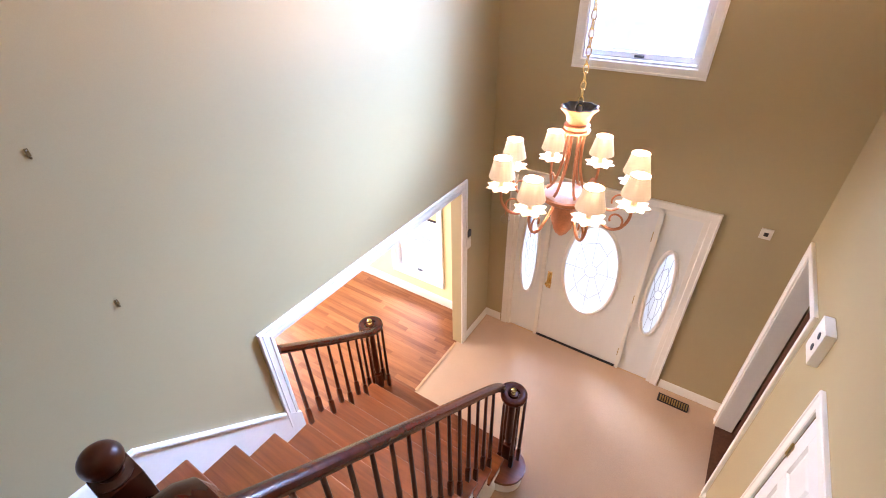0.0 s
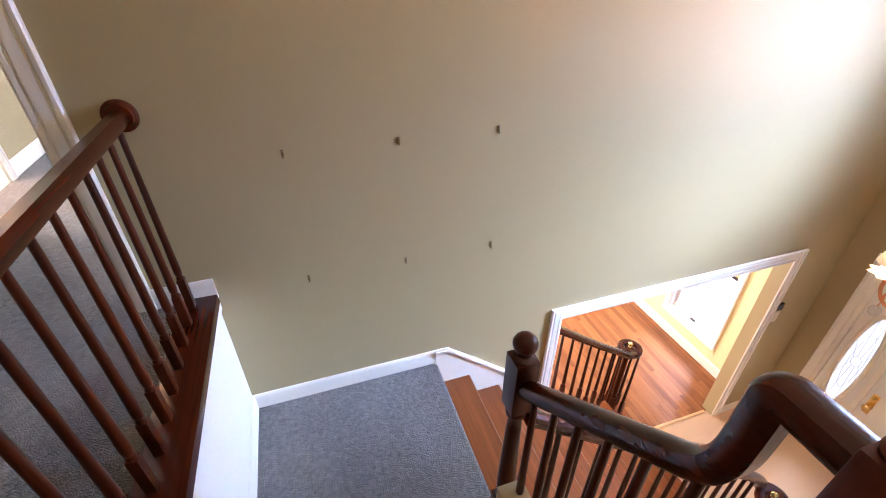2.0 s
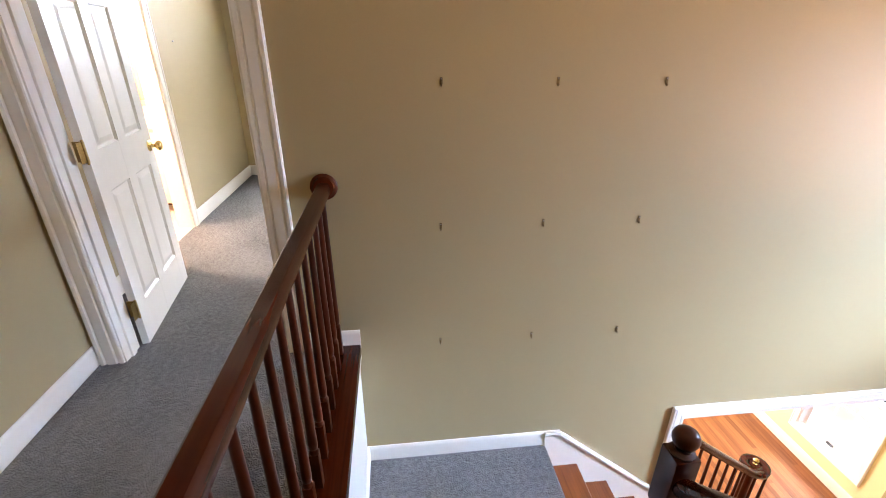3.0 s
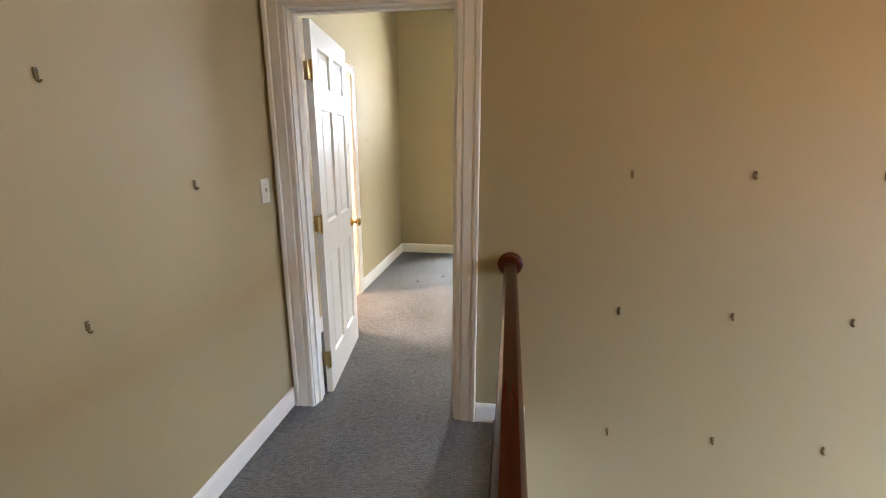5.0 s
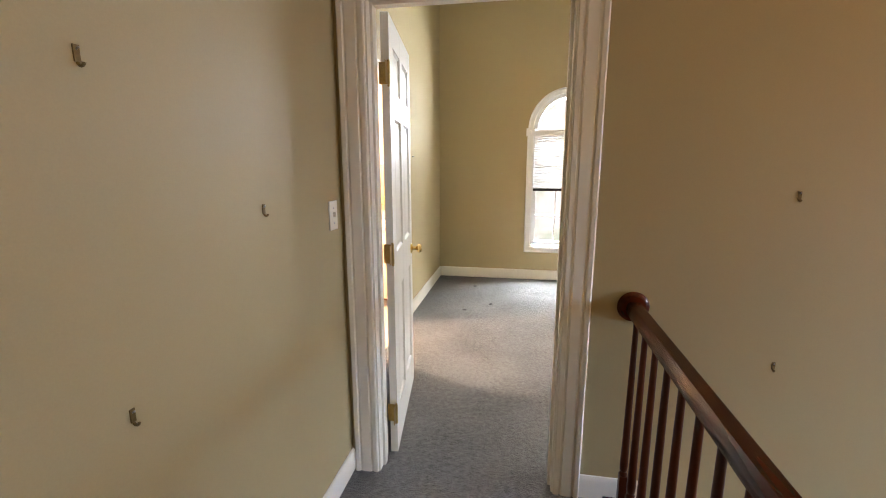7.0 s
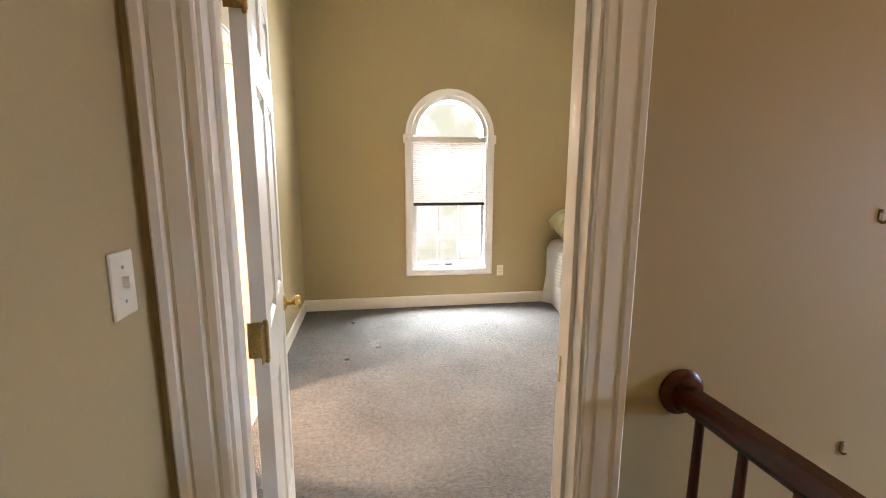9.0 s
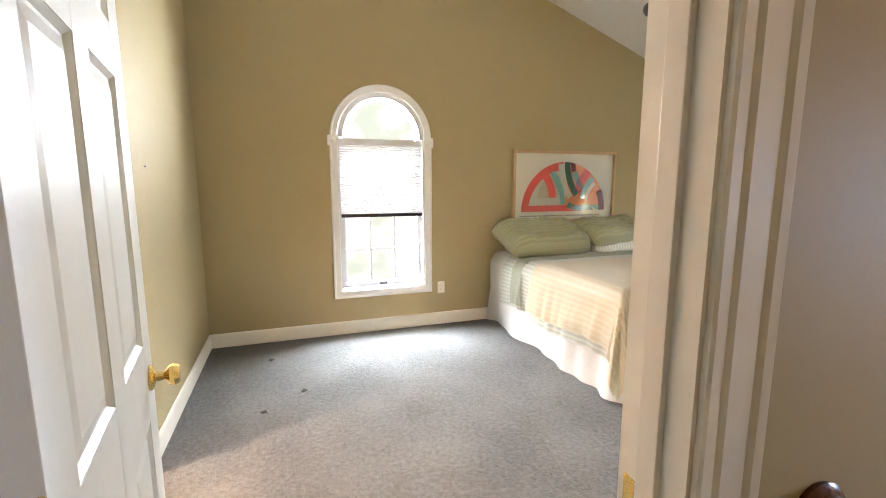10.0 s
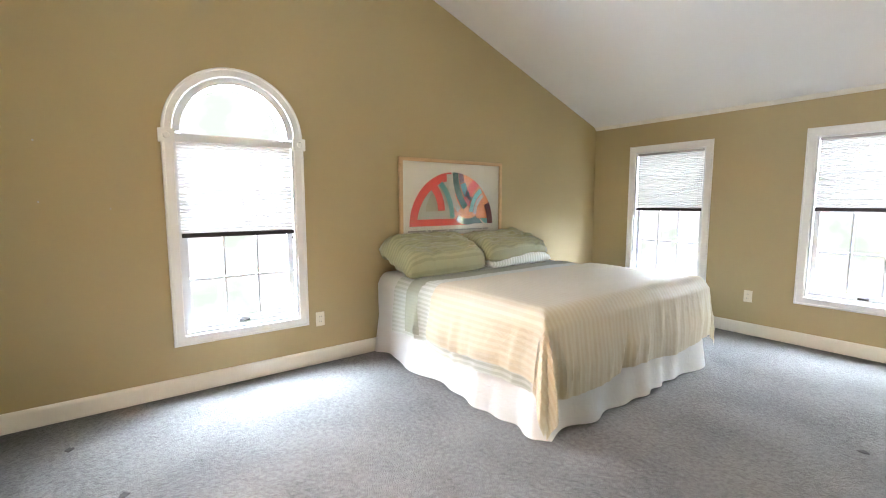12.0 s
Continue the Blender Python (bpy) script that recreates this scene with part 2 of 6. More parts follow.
MAPLE = wood("light_maple", (0.66, 0.45, 0.26), (0.50, 0.32, 0.17), 0.4, "X", 0.6, 0.2, 0.1)
BRASS = mat("polished_brass", (0.80, 0.58, 0.22), 0.24, 1.0, vary=0.1, fine=80, bump=0.05)
OLDBRASS = mat("tarnished_brass", (0.48, 0.34, 0.13), 0.32, 1.0, vary=0.25, big=30, fine=160, bump=0.1)
COPPER = mat("copper_finish", (0.62, 0.26, 0.12), 0.42, 0.55, vary=0.15, big=12, fine=120, bump=0.15)
DARKM = mat("dark_bronze", (0.05, 0.045, 0.045), 0.4, 0.6, vary=0.2, fine=90)
HOOKB = mat("aged_brass", (0.20, 0.14, 0.055), 0.40, 0.8, vary=0.25, big=30, fine=160, bump=0.1)
BLACK = mat("black_plastic", (0.02, 0.02, 0.022), 0.45, vary=0.1)
STEEL = mat("grey_steel", (0.45, 0.45, 0.46), 0.35, 0.8, vary=0.1)
PLASTIC = mat("ivory_plastic", (0.78, 0.72, 0.58), 0.35, vary=0.03, bump=0)
VINYL = mat("white_vinyl", (0.82, 0.83, 0.84), 0.35, vary=0.02, bump=0.02)
GLASS = glass("clear_glass")
LEADED = cloth_glow("frosted_leaded_glass", (0.80, 0.85, 0.88), 0.22, 0.3)
LEAD = mat("lead_came", (0.42, 0.43, 0.45), 0.45, 0.7, vary=0.1)
BLIND = cloth_glow("pleated_blind_cloth", (0.86, 0.85, 0.83), 0.012)
YBLIND = cloth_glow("yellow_blind_cloth", (0.86, 0.74, 0.36), 0.2)
SHADE = cloth_glow("lit_lamp_shade", (0.72, 0.60, 0.42), 0.008, emit=(1.0, 0.74, 0.46), strength=0.14)
PETAL = mat("cream_metal_petal", (0.80, 0.66, 0.48), 0.45, vary=0.1, fine=60)
ALAB = mat("pink_alabaster", (0.78, 0.60, 0.54), 0.3, vary=0.12, big=9, fine=40, coat=0.2)
CRYSTAL = glass("crystal", (0.95, 0.97, 1.0))
COVER = linen("cream_striped_coverlet", (0.77, 0.675, 0.50), (0.815, 0.74, 0.585), 0.020, "Y")
SAGE = linen("sage_striped_cotton", (0.30, 0.295, 0.15), (0.37, 0.36, 0.20), 0.016, "X")
PALE = linen("pale_sage_sheet", (0.66, 0.67, 0.58), (0.80, 0.81, 0.74), 0.018, "Y")
SKIRT = linen("white_bed_skirt_cotton", (0.87, 0.85, 0.81), (0.90, 0.89, 0.86))
MATTR = linen("white_mattress_ticking", (0.74, 0.73, 0.70), (0.78, 0.77, 0.75))
PAPER = mat("off_white_paper", (0.80, 0.77, 0.68), 0.7, vary=0.02, bump=0)
INKS = {
    "red": mat("coral_red_ink", (0.78, 0.10, 0.085), 0.6, vary=0.04, bump=0), "teal": mat("teal_ink", (0.20, 0.50, 0.50), 0.6, vary=0.04, bump=0),
    "green": mat("dark_green_ink", (0.03, 0.13, 0.10), 0.6, vary=0.04, bump=0), "orange": mat("orange_ink", (0.82, 0.30, 0.13), 0.6, vary=0.04, bump=0),
    "sand": mat("sand_ink", (0.52, 0.49, 0.37), 0.6, vary=0.04, bump=0), "pale": mat("pale_grey_ink", (0.60, 0.60, 0.54), 0.6, vary=0.04, bump=0),
    "maroon": mat("maroon_ink", (0.17, 0.035, 0.05), 0.6, vary=0.04, bump=0), "grey": mat("grey_print", (0.42, 0.40, 0.35), 0.7, vary=0.04, bump=0)}
SAGEL = linen("sage_sheet", (0.46, 0.47, 0.34), (0.50, 0.51, 0.38), 0.014, "Y")
DENT = mat("crushed_carpet", (0.07, 0.068, 0.066), 0.95, vary=0.3, big=40, fine=300, bump=0.6, depth=0.004)
BULB = glow("warm_bulb", (1.0, 0.74, 0.46), 4.0)
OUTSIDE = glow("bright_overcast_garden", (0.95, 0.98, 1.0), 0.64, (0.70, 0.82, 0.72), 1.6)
PORCELAIN = mat("white_laminate_counter", (0.80, 0.77, 0.70), 0.25, vary=0.02, bump=0)
BTILE = mat("cream_floor_tile", (0.66, 0.56, 0.42), 0.35, vary=0.06)
LAWN = mat("lawn", (0.07, 0.11, 0.035), 0.9, vary=0.3, big=0.4, fine=30, bump=0.4)


# ---- building helpers ----
def box(bm, x0, x1, y0, y1, z0, z1, bevel=0.0):
    made = bmesh.ops.create_cube(bm, size=1.0, matrix=Matrix.Translation(((x0 + x1) / 2, (y0 + y1) / 2, (z0 + z1) / 2)) @ Matrix.Diagonal((x1 - x0, y1 - y0, z1 - z0, 1)))
    if bevel:
        edges = {e for v in made["verts"] for e in v.link_edges}
        bmesh.ops.bevel(bm, geom=list(edges), offset=bevel, segments=2, affect="EDGES", profile=0.6)
    return bm


def boxed(*args, bevel=0.0):
    return box(bmesh.new(), *args, bevel=bevel)


def cyl(bm, a, b, r0, r1=None, seg=16):
    """A round bar from a to b."""
    a, b = Vector(a), Vector(b)
    m = Matrix.Translation((a + b) / 2) @ (b - a).to_track_quat("Z", "Y").to_matrix().to_4x4()
    bmesh.ops.create_cone(bm, cap_ends=True, segments=seg, radius1=r0, radius2=r0 if r1 is None else r1, depth=(b - a).length, matrix=m)
    return bm


def ball(bm, at, r, squash=1.0, seg=16):
    bmesh.ops.create_uvsphere(bm, u_segments=seg, v_segments=seg // 2 + 2, radius=r, matrix=Matrix.Translation(at) @ Matrix.Diagonal((1, 1, squash, 1)))
    return bm


def turned(bm, profile, at=(0, 0, 0), seg=20, wave=None, axis=None):
    """A turned shape from (radius, height) pairs; wave(angle, k) scales the radius."""
    base = Matrix.Translation(at) @ (axis or Matrix())
    rings = []
    for k, (r, z) in enumerate(profile):
        rings.append([bm.verts.new(base @ Vector((r * (wave(a, k) if wave else 1) * math.cos(a), r * (wave(a, k) if wave else 1) * math.sin(a), z)))
                      for a in (2 * math.pi * i / seg for i in range(seg))])
    for lo, hi in zip(rings, rings[1:]):
        for i in range(seg):
            bm.faces.new((lo[i], lo[(i + 1) % seg], hi[(i + 1) % seg], hi[i]))
    for ring, turn in ((rings[0], -1), (rings[-1], 1)):
        bm.faces.new(ring[::turn])
    return bm


def finish(bm, smooth):
    bmesh.ops.recalc_face_normals(bm, faces=bm.faces)
    if smooth is not None:
        for f in bm.faces:
            f.smooth = True
        for e in bm.edges:
            if len(e.link_faces) == 2 and e.calc_face_angle(0) > smooth:
                e.smooth = False


def part(name, bm, material, parent=None, label="", smooth=0.6):
    """Links a bmesh as one mesh object, under a thing or a part."""
    finish(bm, smooth)
    me = bpy.data.meshes.new(name)
    bm.to_mesh(me)
    bm.free()
    me.materials.append(material)
    ob = new(name, me)
    if parent is not None:
        ob.parent = parent
    if label:
        ob["label"] = label
    return ob


def solid(name, bm, material, label, category, kind="", group="", smooth=0.6):
    return tagged(part(name, bm, material, None, "", smooth), label, category, group, kind)


def thing(name, label, category, group="", kind="", at=(0, 0, 0)):
    ob = new(name)
    ob.empty_display_size = 0.05
    ob.location = at
    return tagged(ob, label, category, group, kind)


def on_x(x):
    """Maps wall coordinates (along y, up, proud towards +x) to the world."""
    return lambda a, b, v: Vector((x + v, a, b))


def on_x_back(x):
    return lambda a, b, v: Vector((x - v, a, b))


def on_y(y):
    return lambda a, b, v: Vector((a, y + v, b))


def on_y_back(y):
    return lambda a, b, v: Vector((a, y - v, b))


def wall(name, place, depth, outline, holes, material, label):
    """A wall of the given outline and holes, from the plane place(a, b, 0) to place(a, b, depth)."""
    bm = bmesh.new()
    for loop in (outline, *holes):
        vs = [bm.verts.new((a, b, 0)) for a, b in loop]
        for p, q in zip(vs, vs[1:] + vs[:1]):
            bm.edges.new((p, q))
    bmesh.ops.triangle_fill(bm, use_beauty=True, use_dissolve=False, edges=bm.edges[:])
    bmesh.ops.dissolve_limit(bm, angle_limit=0.01, verts=bm.verts[:], edges=bm.edges[:], delimit=set())
    flat = bm.faces[:]
    got = bmesh.ops.extrude_face_region(bm, geom=flat, use_keep_orig=True)
    for v in [g for g in got["geom"] if isinstance(g, bmesh.types.BMVert)]:
        v.co.z = depth
    for v in bm.verts:
        v.co = place(v.co.x, v.co.y, v.co.z)
    return solid(name, bm, material, label, "wall", "structure", smooth=None)


def rect(a0, a1, b0, b1):
    return [(a0, b0), (a1, b0), (a1, b1), (a0, b1)]


def sweep2d(bm, profile, path, place, closed=False):
    """Runs a moulding profile (outwards, proud) along a path on a wall, with mitred corners; outwards is to the path's left."""
    n = len(path)
    rings = []
    for i, p in enumerate(path):
        p = Vector(p)
        d0 = (p - Vector(path[i - 1])).normalized() if (i or closed) else None
        d1 = (Vector(path[(i + 1) % n]) - p).normalized() if (i < n - 1 or closed) else None
        d0, d1 = d0 or d1, d1 or d0
        n0, n1 = Vector((-d0.y, d0.x)), Vector((-d1.y, d1.x))
        m = (n0 + n1).normalized()
        m = m / max(0.3, m.dot(n0))
        rings.append([bm.verts.new(place(p.x + m.x * u, p.y + m.y * u, v)) for u, v in profile])
    k = len(profile)
    for i in range(n if closed else n - 1):
        lo, hi = rings[i], rings[(i + 1) % n]
        for j in range(k):
            bm.faces.new((lo[j], lo[(j + 1) % k], hi[(j + 1) % k], hi[j]))
    if not closed:
        bm.faces.new(rings[0])
        bm.faces.new(rings[-1][::-1])
    return bm


def sweep3d(bm, profile, path, side=None):
    """Runs a profile (sideways, up) along a path in space. side: the fixed sideways direction of a rail in one upright plane."""
    pts = [Vector(p) for p in path]
    rings = []
    for i, p in enumerate(pts):
        t = (pts[min(i + 1, len(pts) - 1)] - pts[max(i - 1, 0)]).normalized()
        s = Vector(side) if side else t.cross(Vector((0, 0, 1))).normalized()
        u = s.cross(t).normalized()
        rings.append([bm.verts.new(p + s * a + u * b) for a, b in profile])
    k = len(profile)
    for lo, hi in zip(rings, rings[1:]):
        for j in range(k):
            bm.faces.new((lo[j], lo[(j + 1) % k], hi[(j + 1) % k], hi[j]))
    bm.faces.new(rings[0])
    bm.faces.new(rings[-1][::-1])
    return bm


def smooth_path(points, steps=8):
    """Catmull-Rom through the points."""
    ps = [Vector(p) for p in points]
    ps = [ps[0] * 2 - ps[1]] + ps + [ps[-1] * 2 - ps[-2]]
    out = []
    for a, b, c, d in zip(ps, ps[1:], ps[2:], ps[3:]):
        for i in range(steps):
            t = i / steps
            out.append(0.5 * (2 * b + (c - a) * t + (2 * a - 5 * b + 4 * c - d) * t * t + (3 * b - a - 3 * c + d) * t ** 3))
    return out + [ps[-2]]


def tube(bm, path, r, seg=8):
    return sweep3d_round(bm, path, r, seg)


def sweep3d_round(bm, path, r, seg):
    pts = [Vector(p) for p in path]
    rings, ref = [], Vector((0.31, 0.57, 0.76)).normalized()
    for i, p in enumerate(pts):
        t = (pts[min(i + 1, len(pts) - 1)] - pts[max(i - 1, 0)]).normalized()
        s = t.cross(ref).normalized()
        u = s.cross(t).normalized()
        rr = r(i / (len(pts) - 1)) if callable(r) else r
        rings.append([bm.verts.new(p + (s * math.cos(a) + u * math.sin(a)) * rr) for a in (2 * math.pi * j / seg for j in range(seg))])
    for lo, hi in zip(rings, rings[1:]):
        for j in range(seg):
            bm.faces.new((lo[j], lo[(j + 1) % seg], hi[(j + 1) % seg], hi[j]))
    bm.faces.new(rings[0])
    bm.faces.new(rings[-1][::-1])
    return bm


FLUTED = [(0, 0), (0, 0.010), (0.004, 0.013), (0.017, 0.013), (0.019, 0.008), (0.024, 0.008), (0.028, 0.015), (0.060, 0.016), (0.063, 0.011), (0.067, 0.011),
          (0.071, 0.019), (0.083, 0.021), (0.088, 0.015), (0.088, 0)]
WIDE = [(u * 1.23, v) for u, v in FLUTED]
PLAIN = [(0, 0), (0, 0.012), (0.006, 0.017), (0.05, 0.019), (0.055, 0.024), (0.066, 0.024), (0.07, 0.019), (0.07, 0)]
BASE = [(0, 0), (0.012, 0), (0.014, 0.004), (0.014, 0.085), (0.010, 0.098), (0.005, 0.104), (0, 0.106)]


def baseboard(name, runs, label, height=1.0):
    """White skirting along straight runs ((x0, y0), (x1, y1), (into the room), z), one board a run."""
    for (x0, y0), (x1, y1), (nx, ny), z in runs:
        bm = bmesh.new()
        rings = []
        for x, y in ((x0, y0), (x1, y1)):
            rings.append([bm.verts.new((x + nx * u, y + ny * u, z + v * height)) for u, v in BASE])
        k = len(BASE)
        for j in range(k):
            bm.faces.new((rings[0][j], rings[0][(j + 1) % k], rings[1][(j + 1) % k], rings[1][j]))
        bm.faces.new(rings[0])
        bm.faces.new(rings[1][::-1])
        solid(name, bm, WHITE, label, "baseboard", "structure", smooth=0.4)


# ---- the shell: walls, floors, ceilings ----
XW, XB = -1.99, -2.11          # gallery wall: stairwell face and bedroom face
LOW, TOP = -2.73, 2.50         # lower floor, upper ceiling
WEST, NORTH, SOUTH = -5.615, 2.997, -2.775
HALL_S, FRONT, EAST = -2.518, 3.51, 0.66
LAND = -0.83

wall("wall_gallery", on_x_back(XW), XW - XB,
     [(-2.90, LOW), (0.75, LOW), (0.75, -0.708), (2.90, -0.708), (2.90, LOW), (3.66, LOW), (3.66, 3.6), (-2.90, 3.6)],
     [rect(-2.392, -1.600, -0.01, 2.04)], PAINT, "beige painted gallery wall with rows of empty picture hooks")
ARCH_Y, ARCH_R, ARCH_Z, ARCH_B = -1.268, 0.395, 1.79, 0.41
arch_hole = [(ARCH_Y - ARCH_R, ARCH_B), (ARCH_Y + ARCH_R, ARCH_B)] + [(ARCH_Y + ARCH_R * math.cos(a), ARCH_Z + ARCH_R * math.sin(a)) for a in (math.pi * i / 28 for i in range(29))]
wall("wall_west", on_x_back(WEST), 0.15, [(-2.90, -0.28), (3.15, -0.28), (3.15, 2.19), (-0.30, 3.42), (-2.90, 3.42)], [arch_hole], PAINT,
     "beige bedroom gable wall with an arched window")
wall("wall_north", on_y(NORTH), 0.15, rect(WEST - 0.15, XB, -0.28, 2.245), [rect(-5.06, -4.285, 0.455, 1.895), rect(-3.38, -2.605, 0.455, 1.895)], PAINT,
     "beige bedroom wall with two windows")
wall("wall_south", on_y_back(SOUTH), 0.12, [(WEST, -0.28), (-3.86, -0.28), (-3.86, 2.03), (-3.10, 2.03), (-3.10, -0.28), (XB, -0.28), (XB, 3.5), (WEST, 3.5)], [], PAINT,
     "beige bedroom wall with the bathroom doorway")
wall("wall_hall", on_y_back(HALL_S), 0.12, rect(XW, EAST + 0.13, LOW, TOP), [], PAINT, "beige hall wall with three picture hooks")
wall("wall_front", on_y(FRONT), 0.15, [(XW, LOW), (-1.70, LOW), (-1.70, -0.70), (0.005, -0.70), (0.005, LOW), (EAST, LOW), (EAST, TOP), (XW, TOP)],
     [rect(-1.245, -0.405, 0.415, 1.60)], PAINT, "beige two-storey foyer wall round the front door")
wall("wall_east", on_x(EAST), 0.13, [(-2.65, LOW), (0.95, LOW), (0.95, -0.65), (1.79, -0.65), (1.79, LOW), (2.56, LOW), (2.56, -0.69), (3.32, -0.69), (3.32, LOW), (3.66, LOW),
     (3.66, TOP), (-2.65, TOP)], [], PAINT, "beige foyer side wall with a cased opening and a door")


def flat(name, outline, z0, z1, material, label, category):
    ob = wall(name, lambda a, b, v: Vector((a, b, z1 - v)), z1 - z0, outline, [], material, label)
    ob["category"] = category
    return ob


flat("floor_upper", [(WEST, SOUTH), (XB, SOUTH), (XB, -2.392), (XW, -2.392), (XW, HALL_S), (EAST, HALL_S), (EAST, -0.10), (-0.165, -0.10), (-0.165, -1.27), (XW, -1.27),
     (XW, -1.600), (XB, -1.600), (XB, NORTH), (WEST, NORTH)], -0.28, 0.0, GREY_CARPET, "worn grey carpet of the hall and bedroom", "floor")
flat("floor_foyer", rect(-2.05, EAST, HALL_S, FRONT), -2.90, LOW, TAN_FLOOR, "tan speckled floor of the foyer", "floor")
flat("ground", rect(-400, 400, -400, 400), -3.3, -3.05, LAWN, "lawn round the house", "ground")
flat("ceiling_hall", rect(XB, EAST + 0.13, -2.65, 3.66), TOP, TOP + 0.12, CEIL, "white hall ceiling", "ceiling")
flat("ceiling_living", rect(-5.1, XB, -1.1, 3.5), -0.42, -0.30, CEIL, "white living room ceiling", "ceiling")
bm = bmesh.new()
for (y0, z0), (y1, z1) in (((3.15, 2.190), (-0.30, 3.415)), ((-0.30, 3.415), (-2.95, 3.415))):
    vs = [bm.verts.new((x, y, z)) for x, y, z in ((WEST - 0.15, y0, z0), (XB + 0.01, y0, z0), (XB + 0.01, y1, z1), (WEST - 0.15, y1, z1))]
    ws = [bm.verts.new(v.co + Vector((0, 0, 0.12))) for v in vs]
    bm.faces.new(vs), bm.faces.new(ws)
    for i in range(4):
        bm.faces.new((vs[i], vs[(i + 1) % 4], ws[(i + 1) % 4], ws[i]))
solid("ceiling_bedroom", bm, CEIL, "white sloping cathedral ceiling of the bedroom", "ceiling", "structure", smooth=None)
wall("wall_understair", on_y_back(-0.17), 0.10, rect(-0.87, EAST, LOW, -0.28), [], PAINT, "beige wall under the balcony")
# living room, study and bathroom shells
wall("wall_living_front", on_y(3.35), 0.15, rect(-5.1, XB, LOW, -0.30), [rect(-3.27, -2.59, -2.37, -0.95)], YELLOW, "cream yellow living room wall with a window")
# opening added so the fill lamp shines east into the foyer
wall("wall_living_west", on_x_back(-5.0), 0.12, rect(-1.1, 3.5, LOW, -0.30), [rect(1.0, 2.4, -2.2, -0.9)], YELLOW, "cream yellow living room end wall with an added opening for light")
wall("wall_living_back", on_y_back(-1.0), 0.12, rect(-5.1, XB, LOW, -0.30), [], YELLOW, "cream yellow living room back wall")
flat("floor_living", rect(-5.0, -2.05, -1.0, 3.35), -2.90, LOW - 0.012, OAK, "oak strip floor of the living room", "floor")
wall("wall_study_east", on_x(2.3), 0.12, rect(1.9, 3.66, LOW, -0.3), [], PAINT, "beige study wall")
wall("wall_study_front", on_y(3.512), 0.15, rect(EAST + 0.13, 2.4, LOW, -0.3), [], PAINT, "beige study front wall")
wall("wall_study_back", on_y_back(1.95), 0.1, rect(EAST + 0.13, 2.4, LOW, -0.3), [], PAINT, "beige study back wall")
flat("floor_study", rect(EAST, 2.4, 1.9, 3.66), -2.90, LOW - 0.003, BROWN, "dark wood floor of the study", "floor")
flat("ceiling_study", rect(EAST + 0.13, 2.4, 1.85, 3.66), -0.30, -0.2, CEIL, "white study ceiling", "ceiling")
wall("wall_bath_west", on_x_back(-4.75), 0.1, rect(-4.7, -2.895, 0, 2.44), [], PEACH, "peach bathroom wall")
wall("wall_bath_south", on_y_back(-4.6), 0.1, rect(-4.75, -2.2, 0, 2.44), [], PEACH, "peach bathroom wall")
wall("wall_bath_east", on_x(-2.3), 0.1, rect(-4.7, -2.895, 0, 2.44), [], PEACH, "peach bathroom wall")
flat("floor_bath", rect(-4.75, -2.2, -4.7, SOUTH), -0.2, 0.002, BTILE, "cream tiled bathroom floor", "floor")
flat("ceiling_bath", rect(-4.85, -2.2, -4.7, -2.80), 2.44, 2.54, CEIL, "white bathroom ceiling", "ceiling")
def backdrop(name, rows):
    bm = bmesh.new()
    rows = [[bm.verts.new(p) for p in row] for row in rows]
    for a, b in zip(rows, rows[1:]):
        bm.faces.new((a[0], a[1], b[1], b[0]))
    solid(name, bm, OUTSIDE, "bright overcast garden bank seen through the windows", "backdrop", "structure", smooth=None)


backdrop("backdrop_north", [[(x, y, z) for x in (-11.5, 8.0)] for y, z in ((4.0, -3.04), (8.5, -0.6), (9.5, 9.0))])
backdrop("backdrop_west", [[(x, y, z) for y in (-9.0, 3.4)] for x, z in ((-6.4, -3.04), (-10.5, -0.6), (-11.5, 9.0))])

# ---- trim ----
bm = sweep2d(bmesh.new(), WIDE, [(-2.392, 0.0), (-2.392, 2.04), (-1.600, 2.04), (-1.600, 0.0)], on_x(XW))
solid("trim_bedroom_door", bm, WHITE, "moulded white door casing on the hall side", "trim", "structure", smooth=0.35)
bm = sweep2d(bmesh.new(), WIDE, [(-2.392, 0.0), (-2.392, 2.04), (-1.585, 2.04), (-1.585, 0.0)], on_x_back(XB))
solid("trim_bedroom_door_inside", bm, WHITE, "moulded white door casing on the bedroom side", "trim", "structure", smooth=0.35)
bm = bmesh.new()
for y0, y1, z0, z1 in ((-2.395, -2.384, 0.0, 2.043), (-1.608, -1.597, 0.0, 2.043), (-2.384, -1.608, 2.032, 2.043)):
    box(bm, XB - 0.001, XW + 0.001, y0, y1, z0, z1)
for y0, y1, z0, z1 in ((-2.384, -2.372, 0.0, 2.032), (-1.620, -1.608, 0.0, 2.032), (-2.372, -1.620, 2.020, 2.032)):
    box(bm, XB + 0.045, XB + 0.08, y0, y1, z0, z1, 0.002)
solid("trim_door_jamb", bm, WHITE, "white door jamb with a stop", "trim", "structure", smooth=None)
bm = sweep2d(bmesh.new(), FLUTED, [(0.745, -1.50), (0.745, -0.703), (2.90, -0.703), (2.90, LOW)], on_x(XW))
for y0, y1, z0, z1 in ((0.735, 0.752, LOW, -0.706), (2.898, 2.915, LOW, -0.706), (0.735, 2.915, -0.723, -0.706)):
    box(bm, XB - 0.004, XW + 0.004, y0 + 0.014, y1 - 0.014 if y1 - y0 > 1 else y1, z0, z1)
solid("trim_cased_opening", bm, WHITE, "white cased opening to the living room", "trim", "structure", smooth=0.35)
